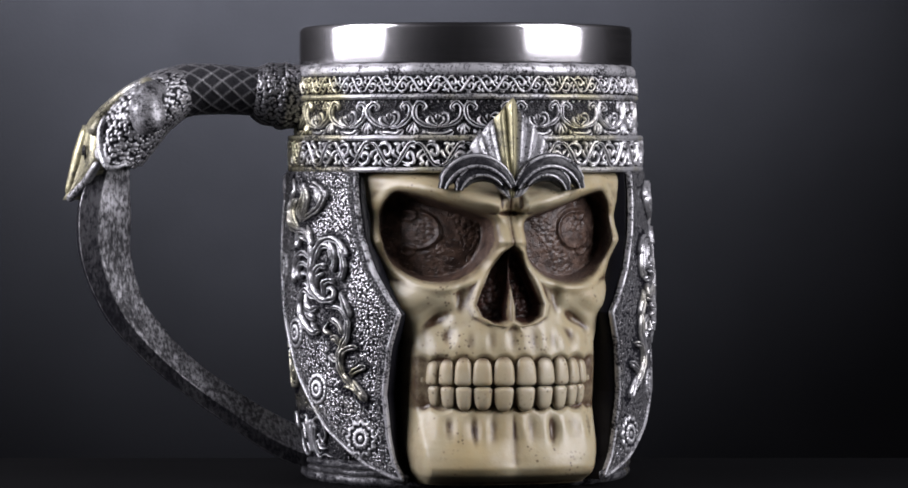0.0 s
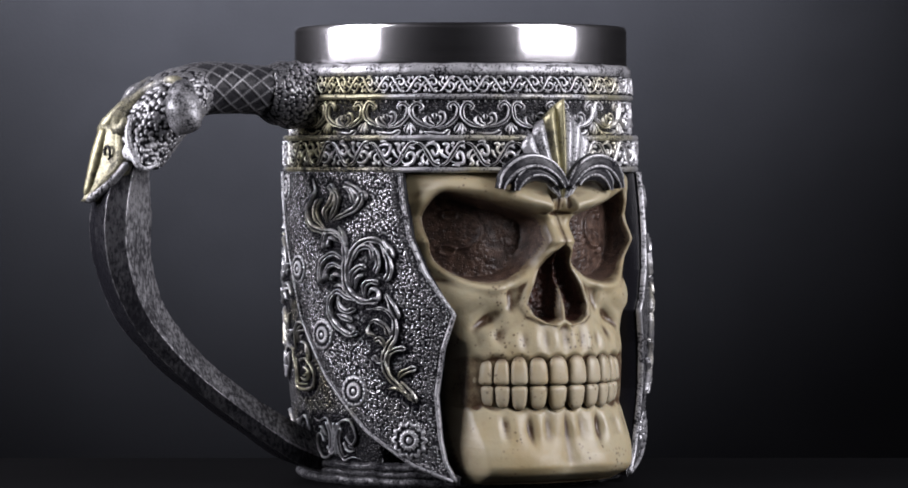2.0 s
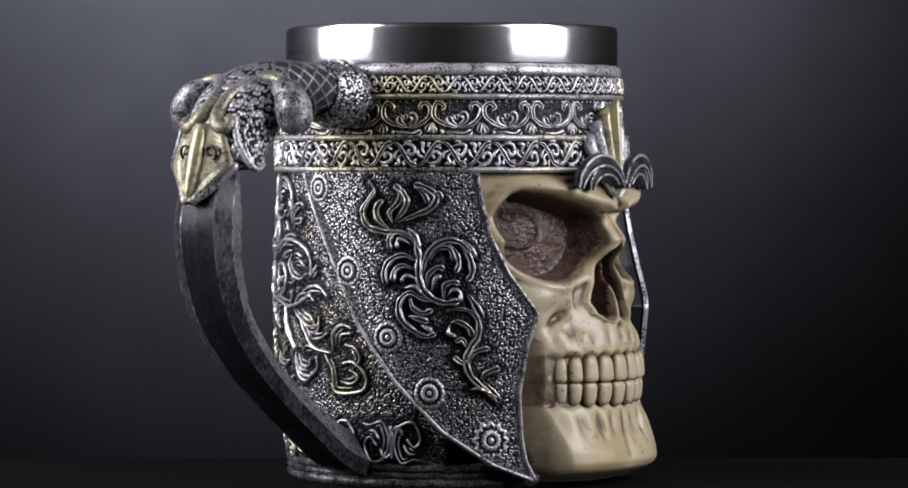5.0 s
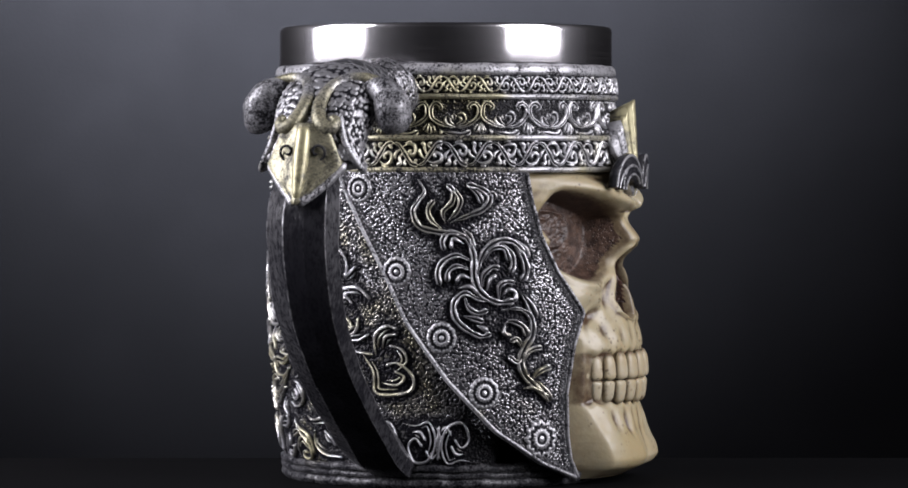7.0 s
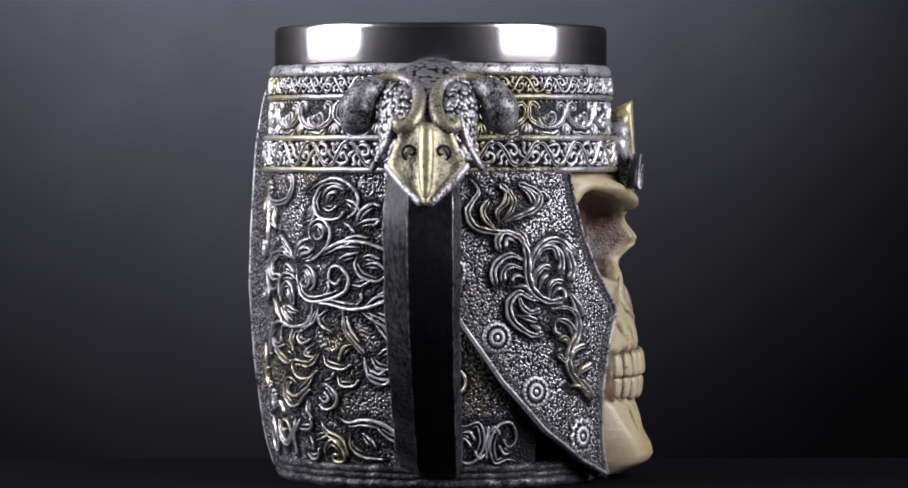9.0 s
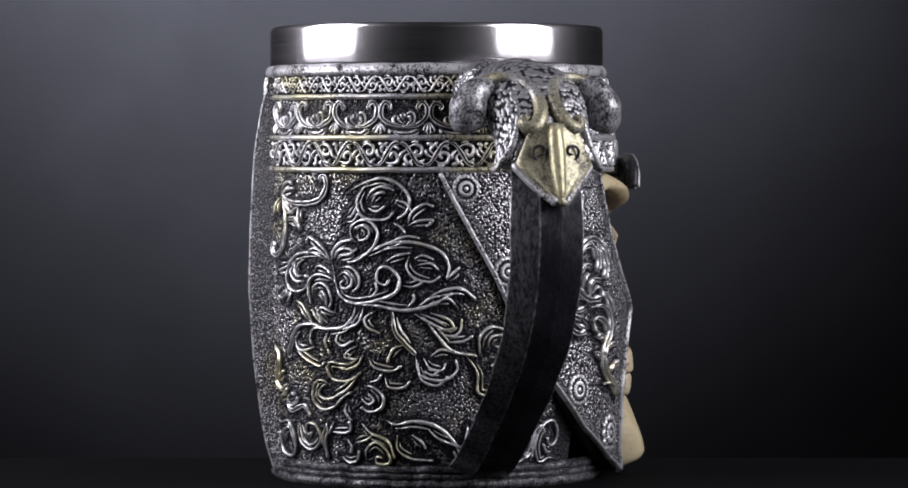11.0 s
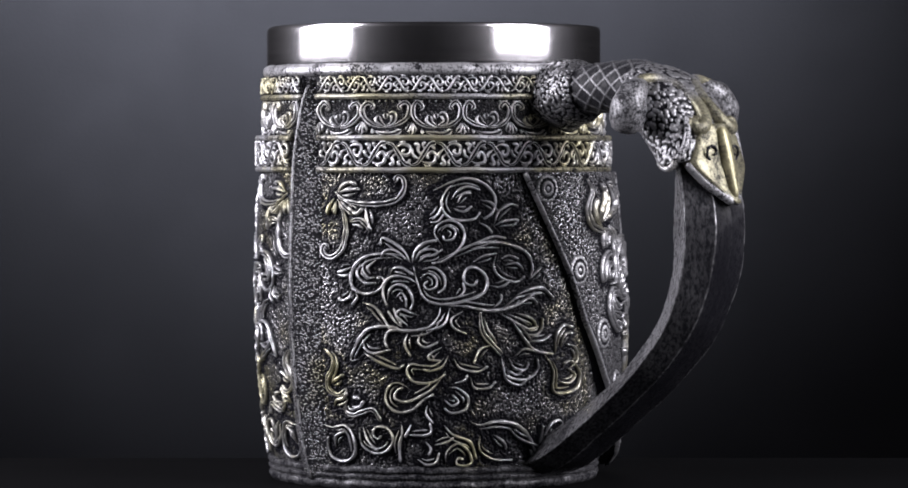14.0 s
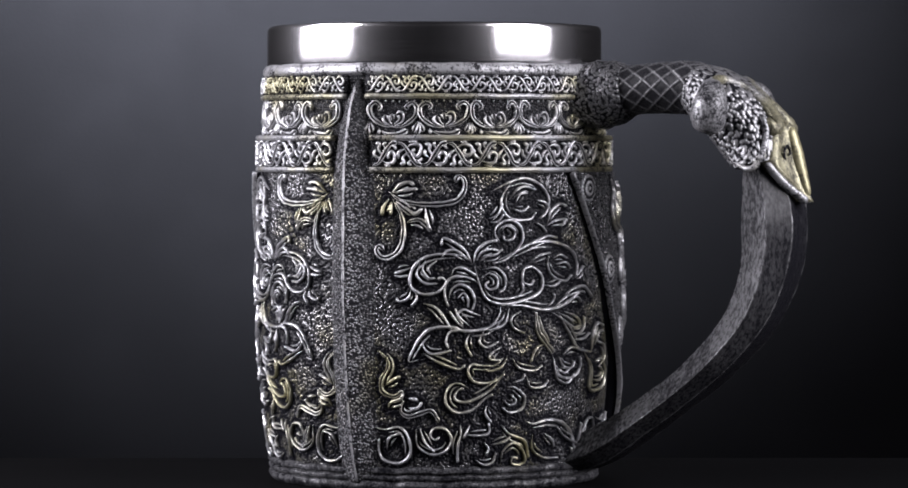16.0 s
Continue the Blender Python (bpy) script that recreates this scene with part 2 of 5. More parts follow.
class Relief:
    """Raised strokes that lie on a surface radius(azimuth, z mm) in mm: leaves, stems and curls in one ornament."""

    def __init__(self, radius):
        self.radius, self.verts, self.faces, self.crown, self.runs = radius, [], [], [], []

    def stroke(self, pts, w, h, groove=False):
        """pts: (azimuth, z mm) rows; w: half width in mm along it; h: height in mm."""
        pts, w = np.asarray(pts, dtype=float), np.asarray(w, dtype=float)
        n, arc = len(pts), 0.82
        self.runs.append(pts)
        d = np.gradient(pts, axis=0) * [arc, 1.0]
        d /= np.maximum(np.linalg.norm(d, axis=1), 1e-9)[:, None]
        side = np.stack([-d[:, 1] / arc, d[:, 0]], 1)
        across = np.array([-1.0, -0.72, -0.36, 0.0, 0.36, 0.72, 1.0])
        lift = np.array([-0.3, 0.75, 0.70, 0.15, 0.85, 0.95, -0.3]) if groove else np.array([-0.4, 0.60, 0.92, 1.0, 0.92, 0.60, -0.4])
        tone = np.array([0.0, 0.75, 0.45, 0.0, 0.6, 1.0, 0.0]) if groove else np.array([0.0, 0.5, 0.9, 0.75, 0.9, 0.5, 0.0])
        tall = h * np.sqrt(np.clip(w / max(w.max(), 1e-6), 0.03, 1))
        base = len(self.verts)
        az = pts[:, 0][:, None] + side[:, 0][:, None] * across * w[:, None]
        zz = pts[:, 1][:, None] + side[:, 1][:, None] * across * w[:, None]
        rr = self.radius(az, zz) + lift * tall[:, None]
        self.verts.extend(polar(az, rr / 1000, zz / 1000).reshape(-1, 3))
        self.crown.extend(np.tile(tone, n))
        self.faces += quads(n, 7, False, base)
        self.faces += [tuple(range(base, base + 7)), tuple(range(base + 7 * (n - 1), base + 7 * n))[::-1]]

    def scroll(self, w, h, *run, echo=False):
        """A leaf whose middle line winds through the (azimuth, z mm) pairs of run; its end rolls up into a bud."""
        p = np.array(run, dtype=float).reshape(-1, 2)
        p = np.concatenate([[2 * p[0] - p[1]], p, [2 * p[-1] - p[-2]]])
        pts = []
        for a, b, c, d in zip(p, p[1:], p[2:], p[3:]):
            n = max(3, int(np.linalg.norm((c - b) * [0.82, 1.0]) / 0.42))
            t = np.linspace(0, 1, n, endpoint=False)[:, None]
            pts.append(b + 0.5 * t * (c - a + t * (2 * a - 5 * b + 4 * c - d + t * (3 * (b - c) + d - a))))
        pts = np.concatenate(pts + [p[-2:-1]])
        s = np.linspace(0, 1, len(pts))
        size = float(np.sum(np.linalg.norm(np.diff(pts, axis=0) * [0.82, 1.0], axis=1)))
        bud = min(0.3, 1.1 * w / size)
        wide = w * (0.25 + 0.90 * np.sin(np.pi * np.clip(0.04 + 0.80 * s, 0, 1)) ** 1.2 + 0.12 * np.sin(s * size * 1.7 + 40 * w) + 0.42 * np.exp(-((s - 1 + bud) / bud) ** 2))
        wide = wide * np.sqrt(np.clip(1 - (np.maximum(s - 1 + bud, 0) / bud) ** 2, 0.04, 1)) * (0.5 + 0.5 * smooth(s, 0, 0.12))
        self.stroke(pts, wide, h, w >= 0.6)
        # a finer line follows inside the bend
        if echo and size > 4.5:
            d = np.gradient(pts, axis=0) * [0.82, 1.0]
            d /= np.maximum(np.linalg.norm(d, axis=1), 1e-9)[:, None]
            bend = math.copysign(1.0, float(np.sum(d[:-1, 0] * d[1:, 1] - d[:-1, 1] * d[1:, 0])))
            i, j = int(0.14 * len(pts)), int((0.80 if size < 14 else 0.55) * len(pts))
            gap = (0.95 + 0.9 * w) * np.sin(np.pi * (0.12 + 0.8 * np.linspace(0, 1, len(pts))))
            inner = pts + bend * gap[:, None] * np.stack([-d[:, 1] / 0.82, d[:, 0]], 1)
            self.stroke(inner[i:j], 0.62 * wide[i:j] * np.sin(np.pi * np.linspace(0.12, 0.94, j - i)) ** 0.6, h * 0.85)

    def done(self, name, parent, mat=None, label=""):
        return recalc(part(name, self.verts, self.faces, mat or SCROLL, parent, label, {"crown": self.crown}))


# ---- the black table under the mug and the dark wall of paper behind it ----
def stand():
    prof = [(-1.6, -0.75), (-1.6, -0.0012), (0.057, -0.0012)]
    for i in range(1, 9):
        a = radians(90 * i / 8)
        prof.append((0.057 + 0.012 * math.sin(a), -0.0132 + 0.012 * math.cos(a)))
    prof += [(0.069, -0.75)]
    xs = np.linspace(-1.2, 1.2, 7)
    verts = [(x, y, z) for x in xs for y, z in prof]
    tagged(part("tabletop", verts, quads(len(xs), len(prof)), VELVET, None), "black velvet-covered tabletop under the mug", "table", kind="structure")
    xs, zs = np.linspace(-3, 3, 25), np.linspace(-0.75, 3.0, 17)
    verts = [(x, 1.2 + 0.004 * math.sin(3 * x + z * 2), z) for x in xs for z in zs]
    tagged(part("backdrop", verts, quads(len(xs), len(zs)), CLOTH, None), "dark grey paper backdrop behind the mug", "backdrop", kind="structure")


def room():
    """Plain dark walls, floor and ceiling that close the studio round the table."""
    for name, lo, hi in (("wall_left", (-3.1, -3.1, -0.75), (-3.0, 1.3, 3.0)), ("wall_right", (3.0, -3.1, -0.75), (3.1, 1.3, 3.0)), ("wall_rear", (-3.0, -3.1, -0.75), (3.0, -3.0, 3.0)), ("floor", (-3.1, -3.1, -0.85), (3.1, 1.3, -0.75)), ("ceiling", (-3.1, -3.1, 3.0), (3.1, 1.3, 3.1))):
        verts = [(x, y, z) for x in (lo[0], hi[0]) for y in (lo[1], hi[1]) for z in (lo[2], hi[2])]
        faces = [(0, 1, 3, 2), (4, 6, 7, 5), (0, 4, 5, 1), (2, 3, 7, 6), (0, 2, 6, 4), (1, 5, 7, 3)]
        tagged(recalc(part(name, verts, faces, PLASTER, None, flat=True)), "plain dark grey studio " + name.split("_")[0], name.split("_")[0], kind="structure")


stand()
room()

# ---- the mug ----
FACE = 13.5      # azimuth of the skull's middle
GRIP = -82.0     # azimuth of the handle
SPINE = -170.6   # azimuth of the ridge at the back

mug = tagged(new("skull_mug"), "silver and cream skull tankard with steel liner and dragon handle", "mug")


def body_radius(a, z):
    return np.interp(z, [0, 2, 6, 14, 30, 48, 66, 80, 98, 107], [41.2, 42.0, 42.9, 44.2, 45.8, 46.4, 46.0, 45.2, 44.2, 43.9]) + 0 * a


def make_body():
    zs = np.linspace(-1.2, 105, 106)
    az = np.linspace(0, 360, 360, endpoint=False)
    A, Z = np.meshgrid(az, zs, indexing="ij")
    R = body_radius(A, Z)
    # the front is set back behind the skull
    d = np.abs((A - FACE + 180) % 360 - 180)
    R = R - 11.0 * (1 - smooth(d, 50, 60)) * (1 - smooth(Z, 80, 84))
    R = R + 0.12 * np.sin(A * 0.35) * np.sin(Z * 0.3)
    verts = polar(A, R / 1000, Z / 1000).reshape(-1, 3)
    faces = quads(360, 106, True)
    faces.append(tuple(i * 106 for i in range(360)))
    recalc(part("body", verts, faces, BARREL, mug, "barrel body of pebbled black and silver resin"))
    lathe("base_ring", rounded([(39, -1.2), (42.6, -1.2), (43.4, -0.2), (43.2, 0.9), (42.5, 1.2), (43.4, 1.6), (43.5, 2.5), (42.6, 2.9), (43.6, 3.3), (43.6, 4.4), (42.0, 5.2)], 0.3), FOOT, mug, wobble=0.28, label="worn silver foot with fine turned ridges")


def make_liner():
    lathe("steel_liner", rounded([(42.2, 100), (43.3, 106.0), (43.6, 106.6), (44.0, 107.2), (44.0, 116.4), (43.6, 117.3), (43.0, 117.5), (42.5, 117.2), (42.3, 116.2), (41.8, 100), (36.0, 93), (35.4, 20), (34.0, 16), (0.05, 16)], 0.35), STEEL, mug, steps=360, label="brushed stainless steel cup liner with a rolled rim")


def scroll_row(rel, z0, z1, count, seed, w, h, a0, a1):
    """A running vine: its stem swings up and down, a spiral and leaflets in every bend."""
    rnd = random.Random(seed)
    span = (a1 - a0 - 1.6) / count
    mid, half = (z0 + z1) / 2, (z1 - z0) / 2
    for i in range(count):
        up = 1 if i % 2 == 0 else -1

        def run(k, *uv):
            out = []
            for j, (u, v) in enumerate(uv):
                q = 0.0 if k > 1 else 0.07
                out += [a0 + 0.8 + span * (i + u + rnd.uniform(-q, q) * 0.6), mid + up * half * (v + rnd.uniform(-q, q))]
            rel.scroll(w * k, h, *out)

        run(1.15, (-0.03, -0.88), (0.25, -0.72), (0.5, -0.02), (0.75, 0.72), (1.02, 0.88))
        run(1.0, (0.36, -0.45), (0.62, -0.76), (0.90, -0.62), (0.96, -0.12), (0.80, 0.12), (0.66, -0.14), (0.74, -0.36))
        run(0.95, (0.46, -0.10), (0.27, 0.28), (0.32, 0.72), (0.12, 0.80))
        run(0.8, (0.34, -0.38), (0.11, -0.04), (0.10, 0.40))
        run(0.75, (0.60, 0.36), (0.46, 0.68), (0.56, 0.92))
        run(0.7, (0.50, -0.88), (0.66, -0.96), (0.80, -0.90))
        run(0.65, (0.76, 0.60), (0.90, 0.55), (0.98, 0.36))


def make_bands():
    lathe("top_lip", rounded([(42.5, 107.0), (44.0, 107.1), (44.9, 106.0), (45.0, 104.6), (44.2, 103.9)], 0.6), TRIM, mug, wobble=0.12, label="worn silver lip under the steel rim")
    a0, a1 = SPINE + 2.2, SPINE + 360 - 4.6
    top = lathe("upper_band", [(43.0, 104.6), (44.5, 104.3), (44.9, 102), (45.0, 99.4), (43.5, 97.6)], BARREL, mug, a0, a1)
    rel = Relief(lambda a, z: np.interp(z, [99, 102, 105], [45.0, 44.9, 44.4]) + 0 * a)
    scroll_row(rel, 99.6, 103.9, 64, 3, 0.36, 0.8, a0, a1)
    rel.done("scrollwork", top)
    lathe("bead", rounded([(44.0, 98.0), (45.3, 97.9), (45.75, 98.6), (45.3, 99.3), (44.0, 99.2)], 0.3), GOLDISH, top, a0, a1, wobble=0.1)
    a0, a1 = SPINE + 3.2, SPINE + 360 - 6.8
    middle = lathe("middle_band", [(42.0, 98.2), (43.8, 98.0), (44.1, 93), (44.7, 88.4), (42.5, 87.5)], BARREL, mug, a0, a1)
    rel = Relief(lambda a, z: np.interp(z, [88, 93, 98], [44.7, 44.1, 43.8]) + 0 * a)
    count = 21
    span = (a1 - a0) / count
    rnd = random.Random(5)
    for i in range(count):

        def run(k, h, *uv):
            out = []
            for u, v in uv:
                out += [a0 + span * (i + u + rnd.uniform(-0.015, 0.015)), 93.2 + 4.6 * (v + rnd.uniform(-0.04, 0.04))]
            rel.scroll(k, h, *out)

        # a bowl of two scrolls, buds within it, a tuft of leaves where two bowls meet
        run(0.62, 1.6, (0.52, -0.52), (0.28, -0.42), (0.07, 0.0), (0.04, 0.55), (0.13, 0.84), (0.24, 0.62), (0.18, 0.42))
        run(0.62, 1.6, (0.48, -0.52), (0.72, -0.42), (0.93, 0.0), (0.96, 0.55), (0.87, 0.84), (0.76, 0.62), (0.82, 0.42))
        run(0.85, 1.2, (0.50, -0.46), (0.36, -0.20), (0.34, 0.12))
        run(0.85, 1.2, (0.52, -0.44), (0.66, -0.18), (0.64, 0.14), (0.54, 0.12))
        run(0.6, 1.0, (0.50, -0.15), (0.48, 0.25))
        for u, v in ((-0.10, -0.82), (0.0, -0.94), (0.10, -0.82)):
            run(0.6, 1.1, (0.0, -0.22), (u * 0.55, -0.55), (u, v))
        run(0.7, 1.1, (0.26, -0.74), (0.45, -0.92), (0.68, -0.90), (0.80, -0.68))
        run(0.45, 0.9, (0.20, -0.62), (0.24, -0.90))
        for k in range(7):
            run(0.32, 0.8, (0.05 + 0.14 * k, 0.93), (0.09 + 0.14 * k, 0.90))
    rel.done("garland", middle)
    a0, a1 = SPINE + 4.6, SPINE + 360 - 8.2
    low = lathe("lower_band", [(43.0, 88.6), (45.9, 88.4), (46.2, 84), (46.2, 80), (43.5, 79.2)], BARREL, mug, a0, a1)
    rel = Relief(lambda a, z: 46.1 + 0 * a)
    scroll_row(rel, 80.8, 87.3, 44, 8, 0.54, 1.1, a0, a1)
    rel.done("scrollwork", low)
    for z in (88.1, 80.0):
        lathe("bead", rounded([(45.0, z - 0.7), (46.7, z - 0.7), (47.1, z), (46.7, z + 0.7), (45.0, z + 0.7)], 0.3), GOLDISH, low, a0, a1, wobble=0.1)


GOLDISH = antique_silver("bead_gold_silver", gold=0.75, cover=0.8, bright=0.5, rough=(0.38, 0.55))


def make_spine():
    """A keel with a narrow face, a sharp crest and a broad face that ends in a step."""
    zs = np.linspace(0.5, 103, 140)
    k = np.array([0, 0, 0.12, 0.5, 0.86, 1.0, 1.14, 1.5, 1.88, 1.97, 2.0])
    h = np.array([-1.0, 0.18, 0.34, 0.66, 0.93, 1.0, 0.90, 0.52, 0.14, 0.04, -1.0])
    rows = []
    for z in zs:
        left = np.interp(z, [0, 10, 60, 80, 90, 98, 103], [-7.6, -8.2, -8.4, -8.4, -7.0, -4.2, -0.9])
        crest = np.interp(z, [0, 10, 60, 80, 95, 103], [-1.4, -1.8, -2.2, -2.6, -1.8, -0.3])
        right = np.interp(z, [0, 10, 60, 78, 82, 90, 98, 103], [6.0, 6.6, 6.8, 6.2, 4.4, 3.4, 2.0, 0.4])
        out = np.interp(z, [0, 8, 50, 85, 97, 103], [2.1, 3.0, 4.4, 4.2, 3.0, 1.4]) + 0.04 * math.sin(z * 0.7)
        a = SPINE + np.where(k <= 1, left + (crest - left) * k, crest + (right - crest) * (k - 1))
        rows.append(polar(a, (float(body_radius(0.0, z)) + np.where(h > 0, out * h, 2.5 * h)) / 1000, z / 1000))
    n = len(k)
    faces = quads(len(zs), n) + [tuple(range(n)), tuple(range((len(zs) - 1) * n, len(zs) * n))[::-1]]
    recalc(part("back_ridge", np.array(rows).reshape(-1, 3), faces, RIDGE, mug, "plain worn silver ridge down the back"))
    rel = Relief(lambda a, z: body_radius(a, z) + np.interp(z, [0, 8, 50, 85, 97, 103], [2.1, 3.0, 4.4, 4.2, 3.0, 1.4]))
    z = np.linspace(1, 101, 60)
    rel.stroke(np.stack([SPINE + np.interp(z, [0, 10, 60, 80, 95, 103], [-1.4, -1.8, -2.2, -2.6, -1.8, -0.3]), z], 1), 0.30 + 0.07 * np.sin(z * 0.8) * np.sin(z * 0.31), 0.3)
    rel.done("ridge_crest", mug, TRIM, "thin bright silver line along the crest of the back ridge")


# cheek guards of the helmet
def plate_radius(a, z):
    q = np.clip((a + 100) / 80, 0, 1.1)
    return 47.0 + 1.3 * np.sin(np.pi * np.clip(z, 0, 80) / 80) + 3.2 * q ** 2.2 * np.interp(z, [0, 12, 46, 70, 80], [0.55, 0.6, 1.0, 0.45, 0.1])


REAR = ([0.6, 5.3, 13.8, 26.4, 41, 54, 64, 73, 79.5], [-18.5, -32.6, -47.8, -62, -74.3, -81.6, -88.3, -94.2, -98.2])
FRONT = ([0.6, 6, 12, 23, 35, 43.5, 47, 54, 63, 72, 79.5], [-17.5, -21, -22.5, -23.6, -21.6, -18.4, -21.3, -26.9, -31.8, -34.4, -35.6])


def mirrored(a, right):
    return 2 * FACE - a if right else a


def make_cheek(right):
    zs = np.linspace(0.6, 79.4, 300 if right else 500)
    n = 180 if right else 380
    rows, crown = [], []
    rad = (lambda a, z: plate_radius(2 * FACE - a, z)) if right else plate_radius
    leaves = vine(rad, right)
    for z in zs:
        a0, a1 = np.interp(z, *REAR), np.interp(z, *FRONT)
        a0 = min(a0, a1 - 0.5)
        s = np.linspace(0, 1, n)
        a = a0 + (a1 - a0) * s
        dome = grains(a, np.full(n, z), 0.66, 4) * smooth(s, 0.005, 0.03) * smooth(1 - s, 0.005, 0.03)
        r = plate_radius(a, z) + 0.32 * dome
        r = r - 1.2 * np.exp(-(s / 0.015) ** 2) - 1.2 * np.exp(-((1 - s) / 0.015) ** 2)
        ring = np.concatenate([[min(r[0] - 3, 44.0)], r, [r[-1] - 6.5]])
        az = np.concatenate([[a[0]], a, [a[-1] - 0.6]])
        rows.append(polar(mirrored(az, right), ring / 1000, z / 1000))
        crown.append(np.concatenate([[0.0], dome * brushed(mirrored(a, right), np.full(n, z), leaves.runs, 5), [0.0]]))
    m = n + 2
    faces = quads(len(zs), m) + [tuple(range(m)), tuple(range((len(zs) - 1) * m, len(zs) * m))[::-1]]
    plate = recalc(part("cheek_guard", np.array(rows).reshape(-1, 3), faces, PEBBLED, mug, "curved pebbled silver cheek guard of the helmet", {"crown": np.concatenate(crown)}))
    for name, edge, shift, inward in (("front_trim", FRONT, -0.8, -1.9), ("rear_trim", REAR, 0.8, 1.9)):
        ez = np.linspace(1.2, 79.2, 90)
        ea = np.interp(ez, *edge)
        rel = Relief(rad)
        rel.stroke(np.stack([mirrored(ea + shift, right), ez], 1), np.full(90, 0.62), 0.95)
        trim = rel.done(name, plate, TRIM)
        rel = Relief(rad)
        rel.stroke(np.stack([mirrored(ea + shift + inward, right), ez], 1), np.full(90, 1.35), 0.42)
        rel.done("trim_band", trim, RIDGE)
    rivets = ((-76.8, 54.2, 3.9), (-63.3, 37.6, 4.0), (-50.7, 23.6, 4.1), (-32.6, 11.6, 4.7), (-89.5, 75.2, 3.6))
    for i, (a, z, size) in enumerate(rivets):
        rivet(mirrored(a, right), z, size, float(rad(np.array(mirrored(a, right)), np.array(z))), plate, scallop=0.10 if i == 3 else 0.035)
    leaves.done("vine_scroll", plate, VINE, "raised silver acanthus vine")
    return plate


def rivet(a, z, size, r, parent, scallop):
    rings = ((1.0, -0.4), (1.0, 0.35), (0.86, 0.85), (0.74, 0.6), (0.62, 0.45), (0.52, 0.95), (0.36, 1.15), (0.28, 0.75), (0.2, 0.7), (0.12, 1.0), (0.0, 1.05))
    tone = (0, 0.6, 1, 0.3, 0.05, 0.9, 1, 0.1, 0.1, 0.9, 1)
    n, lobes = 60, 12
    verts, crown = [], []
    c = polar(a, r / 1000, z / 1000)
    e = polar(a, 1.0, 0.0)
    t = polar(a + 90, 1.0, 0.0)
    for i in range(n):
        q = 2 * math.pi * i / n
        for j, (rr, hh) in enumerate(rings):
            f = 1 + (scallop * math.cos(lobes * q) if j < 5 else 0)
            notch = 0.25 * max(0, math.cos(20 * q)) if 2 <= j <= 6 else 0
            d = size * rr * f / 1000
            verts.append(c + t * d * math.cos(q) * 0.95 + np.array([0, 0, 1]) * d * math.sin(q) + e * ((hh - notch) * 1.0) / 1000)
            crown.append(max(0, tone[j] - notch * 2))
    recalc(part("rivet", verts, quads(n, len(rings), True), RIVET, parent, "round silver rosette rivet", {"crown": crown}))


RIVET = antique_silver("rivet_silver", crown=0.5, gold=0.0, cover=0.85, bright=0.6)


